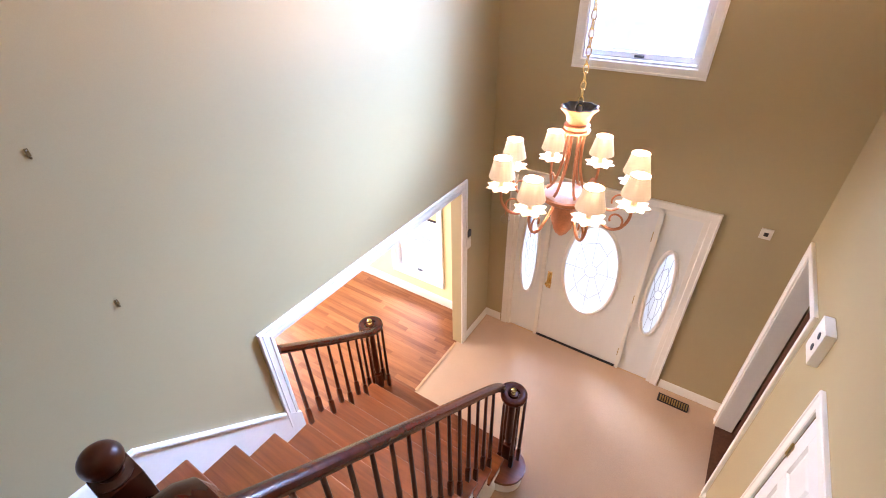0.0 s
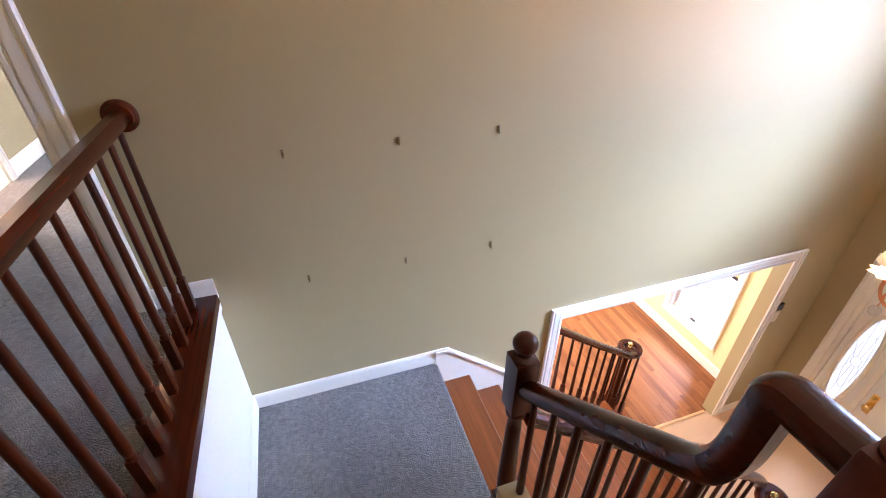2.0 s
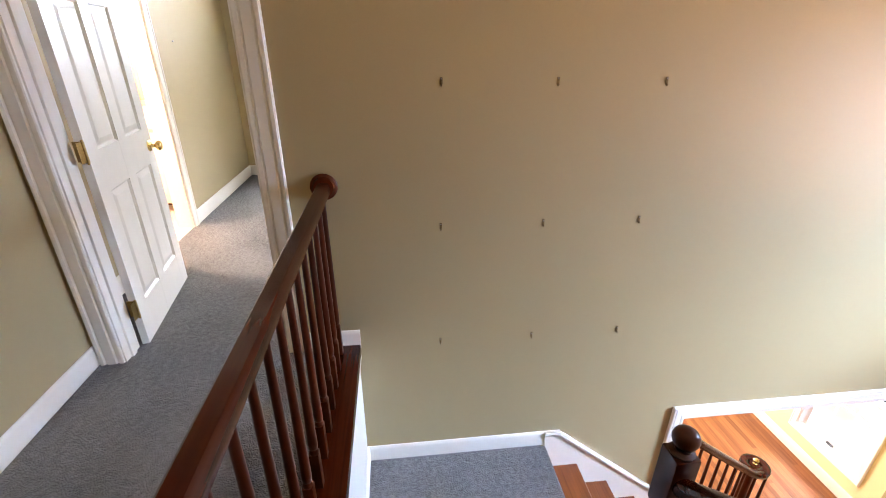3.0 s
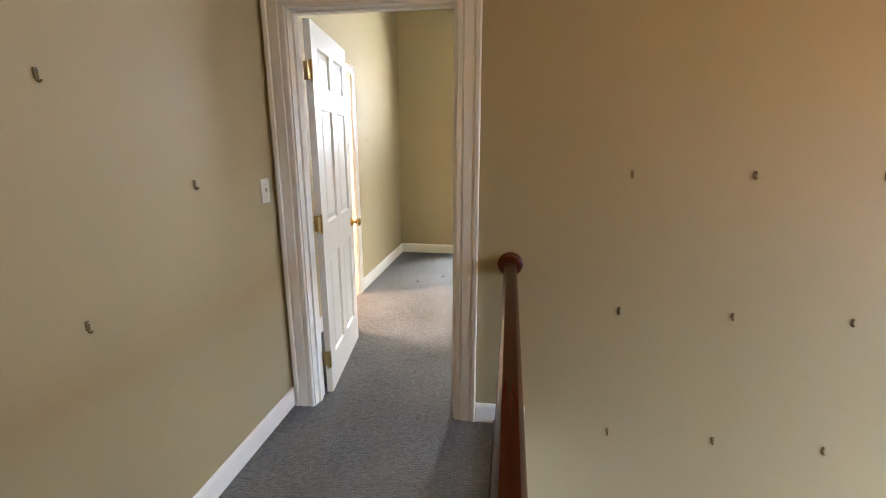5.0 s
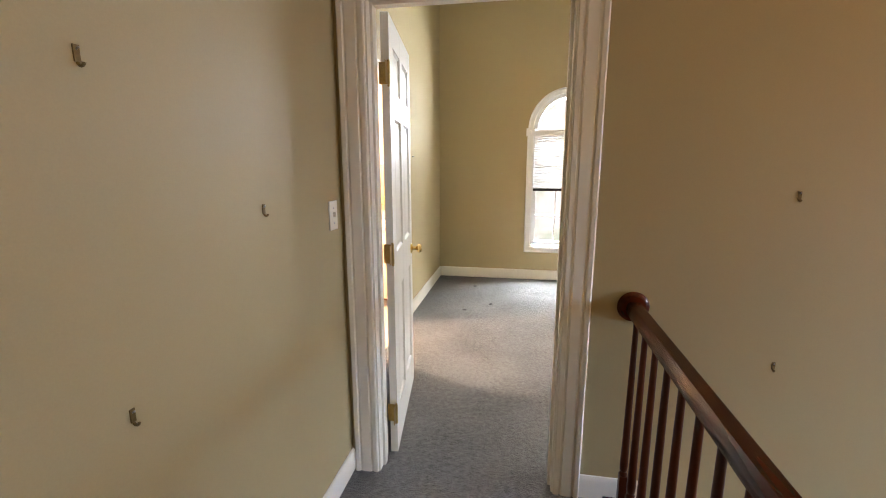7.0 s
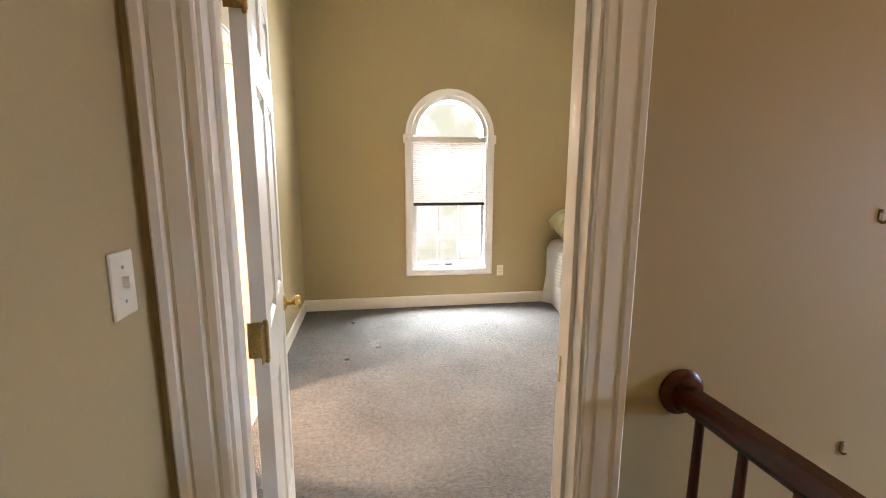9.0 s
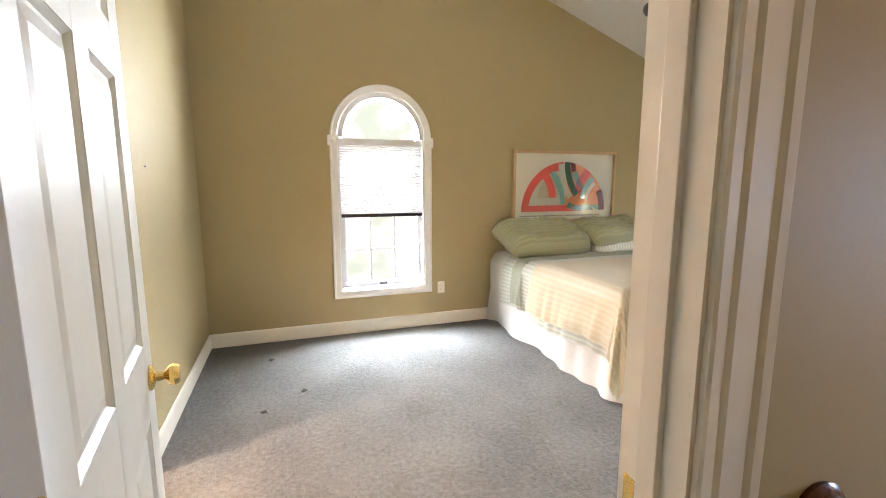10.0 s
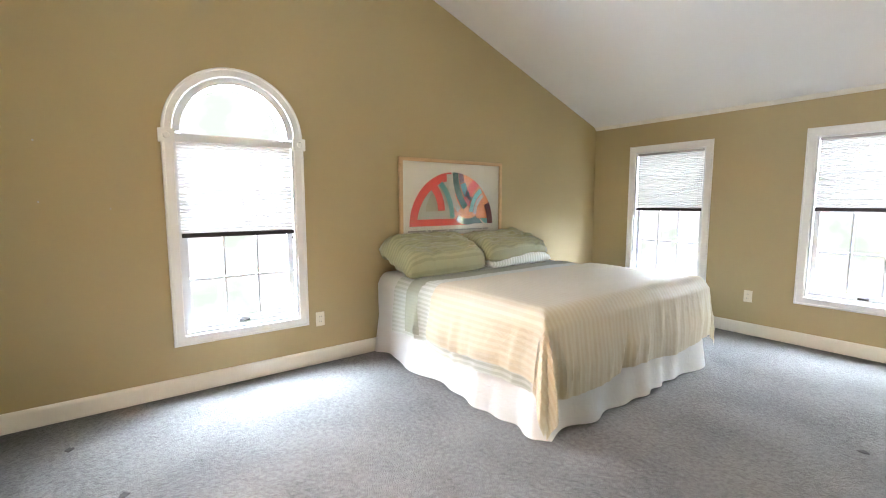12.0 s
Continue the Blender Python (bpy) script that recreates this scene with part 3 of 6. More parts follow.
bm = sweep2d(bmesh.new(), PLAIN, [(-3.86, 0.0), (-3.86, 2.03), (-3.10, 2.03), (-3.10, 0.0)], on_y(SOUTH))
for x0, x1, z0, z1 in ((-3.862, -3.845, 0, 2.03), (-3.115, -3.098, 0, 2.03), (-3.845, -3.115, 2.015, 2.032)):
    box(bm, x0, x1, SOUTH - 0.123, SOUTH + 0.002, z0, z1)
solid("trim_bathroom_door", bm, WHITE, "white casing of the bathroom doorway", "trim", "structure", smooth=0.35)
bm = sweep2d(bmesh.new(), PLAIN, [(3.32, LOW), (3.32, -0.69), (2.56, -0.69), (2.56, LOW)][::-1], on_x_back(EAST))
for y0, y1, z0, z1 in ((3.305, 3.322, LOW, -0.69), (2.558, 2.575, LOW, -0.69), (2.575, 3.305, -0.707, -0.688)):
    box(bm, EAST - 0.003, EAST + 0.14, y0, y1, z0, z1)
solid("trim_study_opening", bm, WHITE, "white casing of the study opening", "trim", "structure", smooth=0.35)
bm = sweep2d(bmesh.new(), PLAIN, [(0.95, LOW), (0.95, -0.65), (1.79, -0.65), (1.79, LOW)], on_x_back(EAST))
solid("trim_closet_door", bm, WHITE, "white casing round the closet door", "trim", "structure", smooth=0.35)
baseboard("baseboard_hall", [((XW, HALL_S), (EAST, HALL_S), (0, 1), 0), ((XW, -1.492), (XW, -1.235), (1, 0), 0.0)], "white skirting of the upper hall")
baseboard("baseboard_bedroom", [((WEST, SOUTH), (WEST, NORTH), (1, 0), 0), ((WEST, NORTH), (XB, NORTH), (0, -1), 0), ((WEST, SOUTH), (-3.93, SOUTH), (0, 1), 0),
          ((-3.03, SOUTH), (XB, SOUTH), (0, 1), 0), ((XB, -1.492), (XB, NORTH), (-1, 0), 0), ((XB, SOUTH), (XB, -2.500), (-1, 0), 0)], "white skirting round the bedroom", 1.13)
baseboard("baseboard_landing", [((XW, -1.25), (XW, -0.07), (1, 0), LAND), ((XW, -1.25), (-0.87, -1.25), (0, 1), LAND)], "white skirting round the carpeted landing")
baseboard("baseboard_foyer", [((XW, 2.990), (XW, FRONT), (1, 0), LOW), ((XW, FRONT), (-1.79, FRONT), (0, -1), LOW), ((0.093, FRONT), (EAST, FRONT), (0, -1), LOW),
          ((EAST, 1.86), (EAST, 2.49), (-1, 0), LOW), ((EAST, -2.5), (EAST, 0.88), (-1, 0), LOW)], "white skirting of the foyer")
baseboard("baseboard_living", [((-5.0, 3.35), (XB, 3.35), (0, -1), LOW), ((XB, 2.96), (XB, 3.35), (-1, 0), LOW)], "cream skirting of the living room", 1.25)
bm = sweep3d(bmesh.new(), [(0, 0), (0.028, 0), (0.030, -0.010), (0.016, -0.032), (0, -0.046)], [(WEST, NORTH - 0.003, 2.262), (XB, NORTH - 0.003, 2.262)], side=(0, -1, 0))
solid("trim_crown", bm, WHITE, "narrow white crown moulding under the sloping ceiling", "trim", "structure", smooth=0.35)


# ---- windows ----
def pbox(bm, place, a0, a1, b0, b1, v0, v1):
    vs = [bm.verts.new(place(a, b, v)) for v in (v0, v1) for a, b in ((a0, b0), (a1, b0), (a1, b1), (a0, b1))]
    for f in ((0, 1, 2, 3), (7, 6, 5, 4), (0, 4, 5, 1), (1, 5, 6, 2), (2, 6, 7, 3), (3, 7, 4, 0)):
        bm.faces.new([vs[i] for i in f])
    return bm


def sash(win, place, a0, a1, b0, b1, v, cols, rows, lead=VINYL):
    """One sash: its frame, glazing bars and panes."""
    w = 0.038
    bm = bmesh.new()
    pbox(bm, place, a0, a0 + w, b0, b1, v - 0.03, v)
    pbox(bm, place, a1 - w, a1, b0, b1, v - 0.03, v)
    pbox(bm, place, a0 + w, a1 - w, b0, b0 + w + 0.008, v - 0.031, v - 0.001)
    pbox(bm, place, a0 + w, a1 - w, b1 - w + 0.004, b1, v - 0.031, v - 0.001)
    s = part("sash", bm, VINYL, win, smooth=None)
    ia, ja, ib, jb = a0 + w, a1 - w, b0 + w + 0.008, b1 - w + 0.004
    for c in range(1, cols):
        a = ia + (ja - ia) * c / cols
        part("glazing_bar", pbox(bmesh.new(), place, a - 0.008, a + 0.008, ib, jb, v - 0.022, v - 0.008), VINYL, s, smooth=None)
    for r in range(1, rows):
        b = ib + (jb - ib) * r / rows
        part("glazing_bar", pbox(bmesh.new(), place, ia, ja, b - 0.008, b + 0.008, v - 0.021, v - 0.009), VINYL, s, smooth=None)
    g = part("pane", pbox(bmesh.new(), place, ia - 0.004, ja + 0.004, ib - 0.004, jb + 0.004, v - 0.018, v - 0.014), GLASS, s, smooth=None)
    g.visible_shadow = False
    return s


def pleated(place, a0, a1, b0, b1, v, pitch=0.02):
    bm = bmesh.new()
    n = int((b1 - b0) / pitch)
    rows = []
    for i in range(2 * n + 1):
        b = b0 + (b1 - b0) * i / (2 * n)
        rows.append([bm.verts.new(place(a, b, v + (0.009 if i % 2 else -0.003))) for a in (a0, a1)])
    for p, q in zip(rows, rows[1:]):
        bm.faces.new((p[0], p[1], q[1], q[0]))
    return bm


def shade(place, a0, a1, b0, b1, label, v=-0.025, cloth=None):
    t = thing("pleated_blind", label, "window blind")
    part("pleated_cloth", pleated(place, a0 + 0.006, a1 - 0.006, b0 + 0.02, b1 - 0.022, v), cloth or BLIND, t, smooth=None)
    part("bottom_rail", pbox(bmesh.new(), place, a0 + 0.004, a1 - 0.004, b0 - 0.004, b0 + 0.026, v - 0.012, v + 0.016), DARKM, t, "dark bottom rail", smooth=None)
    part("head_rail", pbox(bmesh.new(), place, a0 + 0.003, a1 - 0.003, b1 - 0.024, b1 - 0.002, v - 0.014, v + 0.016), STEEL, t, smooth=None)
    return t


def latch(win, place, a, b, v):
    bm = pbox(bmesh.new(), place, a - 0.035, a + 0.035, b, b + 0.016, v, v + 0.018)
    pbox(bm, place, a - 0.012, a + 0.03, b + 0.004, b + 0.013, v + 0.018, v + 0.026)
    part("sash_lift", bm, BLACK, win, "black sash lift", smooth=None)


def square_window(name, place, a0, a1, b0, b1, label, mid, casing=PLAIN, cols=3, rows=2, outward=1):
    win = thing(name, label, "window", kind="structure")
    loop = rect(a0, a1, b0, b1)
    part("window_casing", sweep2d(bmesh.new(), casing, loop[::-1], place, closed=True), WINW, win, smooth=0.35)
    bm = bmesh.new()
    for r in ((a0 - 0.001, a0 + 0.016, b0, b1), (a1 - 0.016, a1 + 0.001, b0, b1), (a0 + 0.016, a1 - 0.016, b0 - 0.001, b0 + 0.016), (a0 + 0.016, a1 - 0.016, b1 - 0.016, b1 + 0.001)):
        pbox(bm, place, *r, -0.15, 0.002)
    part("jamb_liner", bm, VINYL, win, smooth=None)
    if mid:
        sash(win, place, a0 + 0.016, a1 - 0.016, b0 + 0.016, mid + 0.02, -0.055, cols, rows)
        sash(win, place, a0 + 0.016, a1 - 0.016, mid - 0.015, b1 - 0.016, -0.092, cols, rows)
    else:
        sash(win, place, a0 + 0.016, a1 - 0.016, b0 + 0.016, b1 - 0.016, -0.055, cols, rows)
    latch(win, place, (a0 + a1) / 2, b0 + 0.03, -0.056)
    for k in (0.30, 0.62):
        if mid:
            part("sash_bolt", pbox(bmesh.new(), place, a1 - 0.02, a1 - 0.012, b0 + (mid - b0) * (k + 0.25), b0 + (mid - b0) * (k + 0.25) + 0.016, -0.05, -0.038), BLACK, win, smooth=None)
    return win


north_in = on_y_back(NORTH)
square_window("window_1", north_in, -5.06, -4.285, 0.455, 1.895, "white sash window with six panes below a raised blind", 1.235)
square_window("window_2", north_in, -3.38, -2.605, 0.455, 1.895, "white sash window with six panes below a half-lowered blind", 1.235)
shade(north_in, -5.044, -4.301, 1.225, 1.880, "half-lowered white pleated blind with a dark bottom rail")
shade(north_in, -3.364, -2.621, 1.240, 1.880, "half-lowered white pleated blind with a dark bottom rail")


def arched_window():
    place = on_x(WEST)
    y0, y1 = ARCH_Y - ARCH_R, ARCH_Y + ARCH_R
    win = thing("window_3", "tall arched white window with a half-round light above", "window", kind="structure")
    arc = [(ARCH_Y + ARCH_R * math.cos(a), ARCH_Z + ARCH_R * math.sin(a)) for a in (math.pi * i / 36 for i in range(37))]
    prof = [(u * 0.92, v) for u, v in PLAIN]
    part("arch_casing", sweep2d(bmesh.new(), prof, arc[::-1], place), WINW, win, smooth=0.35)
    part("window_casing", sweep2d(bmesh.new(), PLAIN, [(y1, ARCH_Z - 0.04), (y1, ARCH_B), (y0, ARCH_B), (y0, ARCH_Z - 0.04)], place), WINW, win, smooth=0.35)
    for s, y in ((-1, y0 - 0.038), (1, y1 + 0.038)):
        bm = pbox(bmesh.new(), place, y - 0.046, y + 0.046, ARCH_Z - 0.075, ARCH_Z + 0.012, 0.0, 0.028)
        cyl(bm, place(y, ARCH_Z - 0.032, 0.026), place(y, ARCH_Z - 0.032, 0.036), 0.022, 0.016)
        part("corner_block", bm, WINW, win, "square corner block with a small rosette", smooth=0.5)
    bm = bmesh.new()
    for r in ((y0 - 0.001, y0 + 0.016, ARCH_B, ARCH_Z), (y1 - 0.016, y1 + 0.001, ARCH_B, ARCH_Z), (y0 + 0.016, y1 - 0.016, ARCH_B - 0.001, ARCH_B + 0.016), (y0 + 0.016, y1 - 0.016, ARCH_Z - 0.06, ARCH_Z - 0.01)):
        pbox(bm, place, *r, -0.15, 0.002)
    part("jamb_liner", bm, VINYL, win, smooth=None)
    ring = [(0.0, -0.14), (0.0, 0.0), (-0.045, -0.004), (-0.045, -0.05), (-0.055, -0.055), (-0.055, -0.14)]
    part("arch_frame", sweep2d(bmesh.new(), ring, arc[::-1], place), VINYL, win, smooth=0.35)
    pane = bmesh.new()
    pane.faces.new([pane.verts.new(place(ARCH_Y + (a - ARCH_Y) * 0.88, ARCH_Z - 0.01 + (b - ARCH_Z) * 0.88, -0.10)) for a, b in arc])
    g = part("pane", pane, GLASS, win, "half-round pane", smooth=None)
    g.visible_shadow = False
    mid = 1.10
    sash(win, place, y0 + 0.016, y1 - 0.016, ARCH_B + 0.016, mid + 0.025, -0.055, 3, 2)
    sash(win, place, y0 + 0.016, y1 - 0.016, mid - 0.015, ARCH_Z - 0.06, -0.092, 3, 2)
    latch(win, place, ARCH_Y, ARCH_B + 0.03, -0.056)
    for z in (0.78, 1.04):
        part("sash_bolt", pbox(bmesh.new(), place, y1 - 0.02, y1 - 0.012, z, z + 0.016, -0.05, -0.038), BLACK, win, smooth=None)
    shade(place, y0 + 0.012, y1 - 0.012, 1.085, 1.765, "half-lowered white pleated blind under the arched light")


arched_window()
square_window("window_4", on_y_back(FRONT), -1.245, -0.405, 0.415, 1.60, "white sash window high over the front door", 1.02, cols=1, rows=1)
square_window("window_5", on_y_back(3.35), -3.27, -2.59, -2.37, -0.95, "cream-cased living room window with small panes", -1.62, cols=3, rows=3)
# unseen window, added round the fill lamp's opening
square_window("added_window_6", on_x(-5.0), 1.0, 2.4, -2.2, -0.9, "unseen white window added to the living room's west wall", None)
shade(on_y_back(3.35), -3.25, -2.61, -1.50, -0.97, "yellow blind drawn over the upper sash", cloth=YBLIND)


# ---- doors ----
def panelled_leaf(t, w, h, thick, material):
    """A six-panel leaf in the thing's own axes: width along x from the hinge, thickness along y."""
    st, ms = 0.105, 0.095
    rows = ((0.21, 0.80), (0.99, 1.60), (1.71, h - 0.115))
    bm = bmesh.new()
    for x0, x1 in ((0, st), (w / 2 - ms / 2, w / 2 + ms / 2), (w - st, w)):
        box(bm, x0, x1, 0, thick, 0, h, 0.0015)
    zs = [0, *[z for r in rows for z in r], h]
    for x0, x1 in ((st, w / 2 - ms / 2), (w / 2 + ms / 2, w - st)):
        for z0, z1 in zip(zs[::2], zs[1::2]):
            box(bm, x0 - 0.001, x1 + 0.001, 0.0004, thick - 0.0004, z0, z1)
    part("door_leaf", bm, material, t, smooth=None)
    for x0, x1 in ((st, w / 2 - ms / 2), (w / 2 + ms / 2, w - st)):
        for z0, z1 in rows:
            bm = bmesh.new()
            for side, y in ((1, thick), (-1, 0.0)):
                def lay(inset, d):
                    return [bm.verts.new((a, y - side * d, b)) for a, b in ((x0 + inset, z0 + inset), (x1 - inset, z0 + inset), (x1 - inset, z1 - inset), (x0 + inset, z1 - inset))]
                rings = [lay(-0.001, 0.001), lay(0.010, 0.011), lay(0.016, 0.011), lay(0.042, 0.004)]
                for lo, hi in zip(rings, rings[1:]):
                    for i in range(4):
                        bm.faces.new((lo[i], lo[(i + 1) % 4], hi[(i + 1) % 4], hi[i]))
                bm.faces.new(rings[-1])
            part("door_panel", bm, material, t, smooth=None)


def knob(t, x, z, thick, both=True):
    bm = bmesh.new()
    for s, y in ((1, thick), (-1, 0.0)) if both else ((1, thick),):
        turned(bm, [(0.032, 0), (0.032, 0.004), (0.026, 0.009), (0.012, 0.013), (0.010, 0.030), (0.016, 0.036), (0.026, 0.044), (0.028, 0.054), (0.022, 0.064), (0.004, 0.067)],
               (x, y, z), 20, axis=Matrix.Rotation(-s * math.pi / 2, 4, "X"))
    part("door_knob", bm, BRASS, t, "polished brass knob")


def hinge(t, x, y, z, leaf_y):
    bm = bmesh.new()
    cyl(bm, (x, y, z - 0.045), (x, y, z + 0.045), 0.007, seg=12)
    for k in (-0.05, 0.047):
        ball(bm, (x, y, z + k), 0.006, seg=8)
    box(bm, x - 0.004, x - 0.001, y - 0.042, y, z - 0.044, z + 0.044)
    box(bm, x - 0.001, x + 0.040, y - 0.003, y - 0.001, z - 0.044, z + 0.044)
    for dz in (-0.03, 0.0, 0.03):
        cyl(bm, (x - 0.001, y - 0.022 + 0.008 * (dz == 0), z + dz), (x + 0.001, y - 0.022 + 0.008 * (dz == 0), z + dz), 0.004, seg=8)
    return part("hinge", bm, OLDBRASS, t, "tarnished brass hinge")


def bedroom_door():
    t = thing("door_1", "white six-panel bedroom door standing open on brass hinges", "door", kind="structure")
    panelled_leaf(t, 0.757, 2.012, 0.035, DOORW)
    knob(t, 0.700, 0.892, 0.035)
    bm = boxed(0.7565, 0.7585, 0.005, 0.030, 0.86, 0.925)
    part("latch_plate", bm, BRASS, t, smooth=None)
    # leaf axes: x from the hinge into the bedroom, y towards the doorway
    t.matrix_world = Matrix.Translation((-2.122, -2.336, 0.012)) @ Matrix.Rotation(radians(188), 4, "Z")
    return t


d1 = bedroom_door()
for z in (1.786, 1.014, 0.226):
    h = hinge(d1, 0, 0, 0, 0)
    h.parent = None
    h.matrix_world = Matrix.Translation((-2.114, -2.338, z)) @ Matrix.Rotation(0, 4, "Z")
    h.parent = d1
    h.matrix_parent_inverse = d1.matrix_world.inverted()
t = thing("door_2", "white six-panel closet door, closed, with a brass hinge", "door", kind="structure")
panelled_leaf(t, 0.825, 2.065, 0.035, DOORW)
knob(t, 0.76, 0.9, 0.035)
for z in (0.25, 1.0, 1.76):
    bm = cyl(bmesh.new(), (-0.004, 0.040, z - 0.045), (-0.004, 0.040, z + 0.045), 0.007, seg=12)
    box(bm, -0.012, 0.020, 0.0352, 0.0372, z - 0.044, z + 0.044)
    part("hinge", bm, OLDBRASS, t, "brass hinge")
t.matrix_world = Matrix.Translation((EAST + 0.045, 1.782, LOW + 0.008)) @ Matrix.Rotation(radians(-90), 4, "Z") @ Matrix.Diagonal((1, -1, 1, 1)) @ Matrix.Translation((0, 0.01, 0))
t = thing("door_3", "dark brown wooden study door standing open", "door", kind="structure")
panelled_leaf(t, 0.70, 1.96, 0.035, BROWN)
knob(t, 0.64, 0.95, 0.035)
t.matrix_world = Matrix.Translation((EAST + 0.15, 3.285, LOW + 0.006)) @ Matrix.Rotation(radians(-32), 4, "Z")
bm = boxed(XB + 0.012, XB + 0.042, -1.6095, -1.6075, 0.865, 0.935)
box(bm, XB + 0.022, XB + 0.034, -1.6105, -1.6090, 0.885, 0.915)
solid("strike_plate", bm, BRASS, "brass strike plate on the door jamb", "strike plate", smooth=None)


def oval(place, a, b, ra, rb, n=40):
    return [(a + ra * math.cos(2 * math.pi * i / n), b + rb * math.sin(2 * math.pi * i / n)) for i in range(n)]


def oval_panel(unit, place, a0, a1, b0, b1, v0, v1, ra, rb, cb, name):
    """A slab with an oval leaded light."""
    ca = (a0 + a1) / 2
    ring = oval(place, ca, cb, ra, rb)
    bm = bmesh.new()
    for loop in (rect(a0, a1, b0, b1), ring):
        vs = [bm.verts.new((a, b, 0)) for a, b in loop]
        for p, q in zip(vs, vs[1:] + vs[:1]):
            bm.edges.new((p, q))
    bmesh.ops.triangle_fill(bm, use_beauty=True, use_dissolve=False, edges=bm.edges[:])
    got = bmesh.ops.extrude_face_region(bm, geom=bm.faces[:], use_keep_orig=True)
    for g in got["geom"]:
        if isinstance(g, bmesh.types.BMVert):
            g.co.z = 1
    for v in bm.verts:
        v.co = place(v.co.x, v.co.y, v0 + (v1 - v0) * v.co.z)
    slab = part(name, bm, DOORW, unit, smooth=None)
    part("oval_moulding", sweep2d(bmesh.new(), [(-0.006, 0), (-0.004, 0.012), (0.012, 0.018), (0.026, 0.012), (0.034, 0.0)], ring[::-1], lambda a, b, v: place(a, b, v1 + v), closed=True),
         WHITE, slab, smooth=0.5)
    bm = bmesh.new()
    bm.faces.new([bm.verts.new(place(a, b, (v0 + v1) / 2)) for a, b in ring])
    g = part("leaded_pane", bm, LEADED, slab, "frosted leaded oval glass", smooth=None)
    g.visible_shadow = False
    # lead cames: an inner ring and spokes
    hub = 0.24 if ra > 0.16 else 0.42
    hr = (ra * hub, ra * hub * (1.25 if ra > 0.16 else 1.5))
    strip = [(-0.0022, 0), (0.0022, 0), (0.0022, 0.004), (-0.0022, 0.004)]
    inner = oval(place, ca, cb, *hr, n=24)
    lift = (v0 + v1) / 2 + 0.001
    bm = sweep2d(bmesh.new(), strip, inner, lambda a, b, v: place(a, b, lift + v), closed=True)
    for i in range(8):
        an = 2 * math.pi * (i + 0.5 * (ra < 0.16)) / 8
        p, q = (ca + hr[0] * math.cos(an), cb + hr[1] * math.sin(an)), (ca + ra * math.cos(an), cb + rb * math.sin(an))
        sweep2d(bm, strip, [p, q], lambda a, b, v: place(a, b, lift + v))
    mid = oval(place, ca, cb, ra * 0.66, rb * 0.66, n=9)
    sweep2d(bm, strip, mid, lambda a, b, v: place(a, b, lift + v), closed=True)
    part("lead_came", bm, LEAD, slab, "dark lead lines", smooth=None)
    return slab


def front_door():
    place = on_y_back(FRONT)
    unit = thing("door_4", "cream front door with oval leaded glass between two sidelights", "door", kind="structure")
    part("door_casing", sweep2d(bmesh.new(), PLAIN, [(-1.70, LOW), (-1.70, -0.70), (0.005, -0.70), (0.005, LOW)], place), WHITE, unit, smooth=0.35)
    bm = bmesh.new()
    for r in ((-1.702, -1.66, LOW, -0.70), (-0.035, 0.007, LOW, -0.70), (-1.345, -1.305, LOW, -0.70), (-0.375, -0.335, LOW, -0.70), (-1.66, -0.035, -0.74, -0.698)):
        pbox(bm, place, *r, -0.15, 0.004)
    part("door_jamb", bm, WHITE, unit, smooth=None)
    oval_panel(unit, place, -1.66, -1.345, LOW + 0.001, -0.74, -0.06, -0.02, 0.085, 0.50, -1.62, "sidelight")
    oval_panel(unit, place, -0.335, -0.035, LOW + 0.001, -0.74, -0.06, -0.02, 0.085, 0.50, -1.62, "sidelight")
    leaf = oval_panel(unit, place, -1.303, -0.377, LOW + 0.018, -0.742, -0.065, -0.02, 0.262, 0.545, -1.60, "entrance_leaf")
    part("sill", pbox(bmesh.new(), place, -1.70, 0.005, LOW - 0.05, LOW + 0.0005, -0.15, -0.0005), MAPLE, unit, "pale wooden door sill", smooth=None)
    part("threshold", pbox(bmesh.new(), place, -1.305, -0.375, LOW + 0.001, LOW + 0.016, -0.15, 0.0), BLACK, unit, "dark threshold", smooth=None)
    for z in (-2.50, -1.75, -1.0):
        bm = cyl(bmesh.new(), place(-0.374, z - 0.05, -0.012), place(-0.374, z + 0.05, -0.012), 0.009, seg=10)
        part("hinge", bm, OLDBRASS, leaf)
    bm = bmesh.new()
    turned(bm, [(0.03, 0), (0.03, 0.005), (0.011, 0.012), (0.011, 0.03), (0.027, 0.042), (0.029, 0.055), (0.018, 0.066), (0.003, 0.068)], place(-1.245, -1.90, -0.02), 18, axis=Matrix.Rotation(math.pi / 2, 4, "X"))
    pbox(bm, place, -1.27, -1.22, -1.98, -1.76, -0.0205, -0.013)
    turned(bm, [(0.02, 0), (0.02, 0.012), (0.008, 0.018), (0.003, 0.019)], place(-1.245, -1.80, -0.013), 14, axis=Matrix.Rotation(math.pi / 2, 4, "X"))
    part("door_handle", bm, BRASS, leaf, "brass handle set")


front_door()

# ---- staircase ----
RISE, RUN, NOSE = 0.19, 0.2325, -0.155
LEFT = {5: -2.17, 6: -2.20, 7: -2.23, 8: -2.28, 9: -2.30}


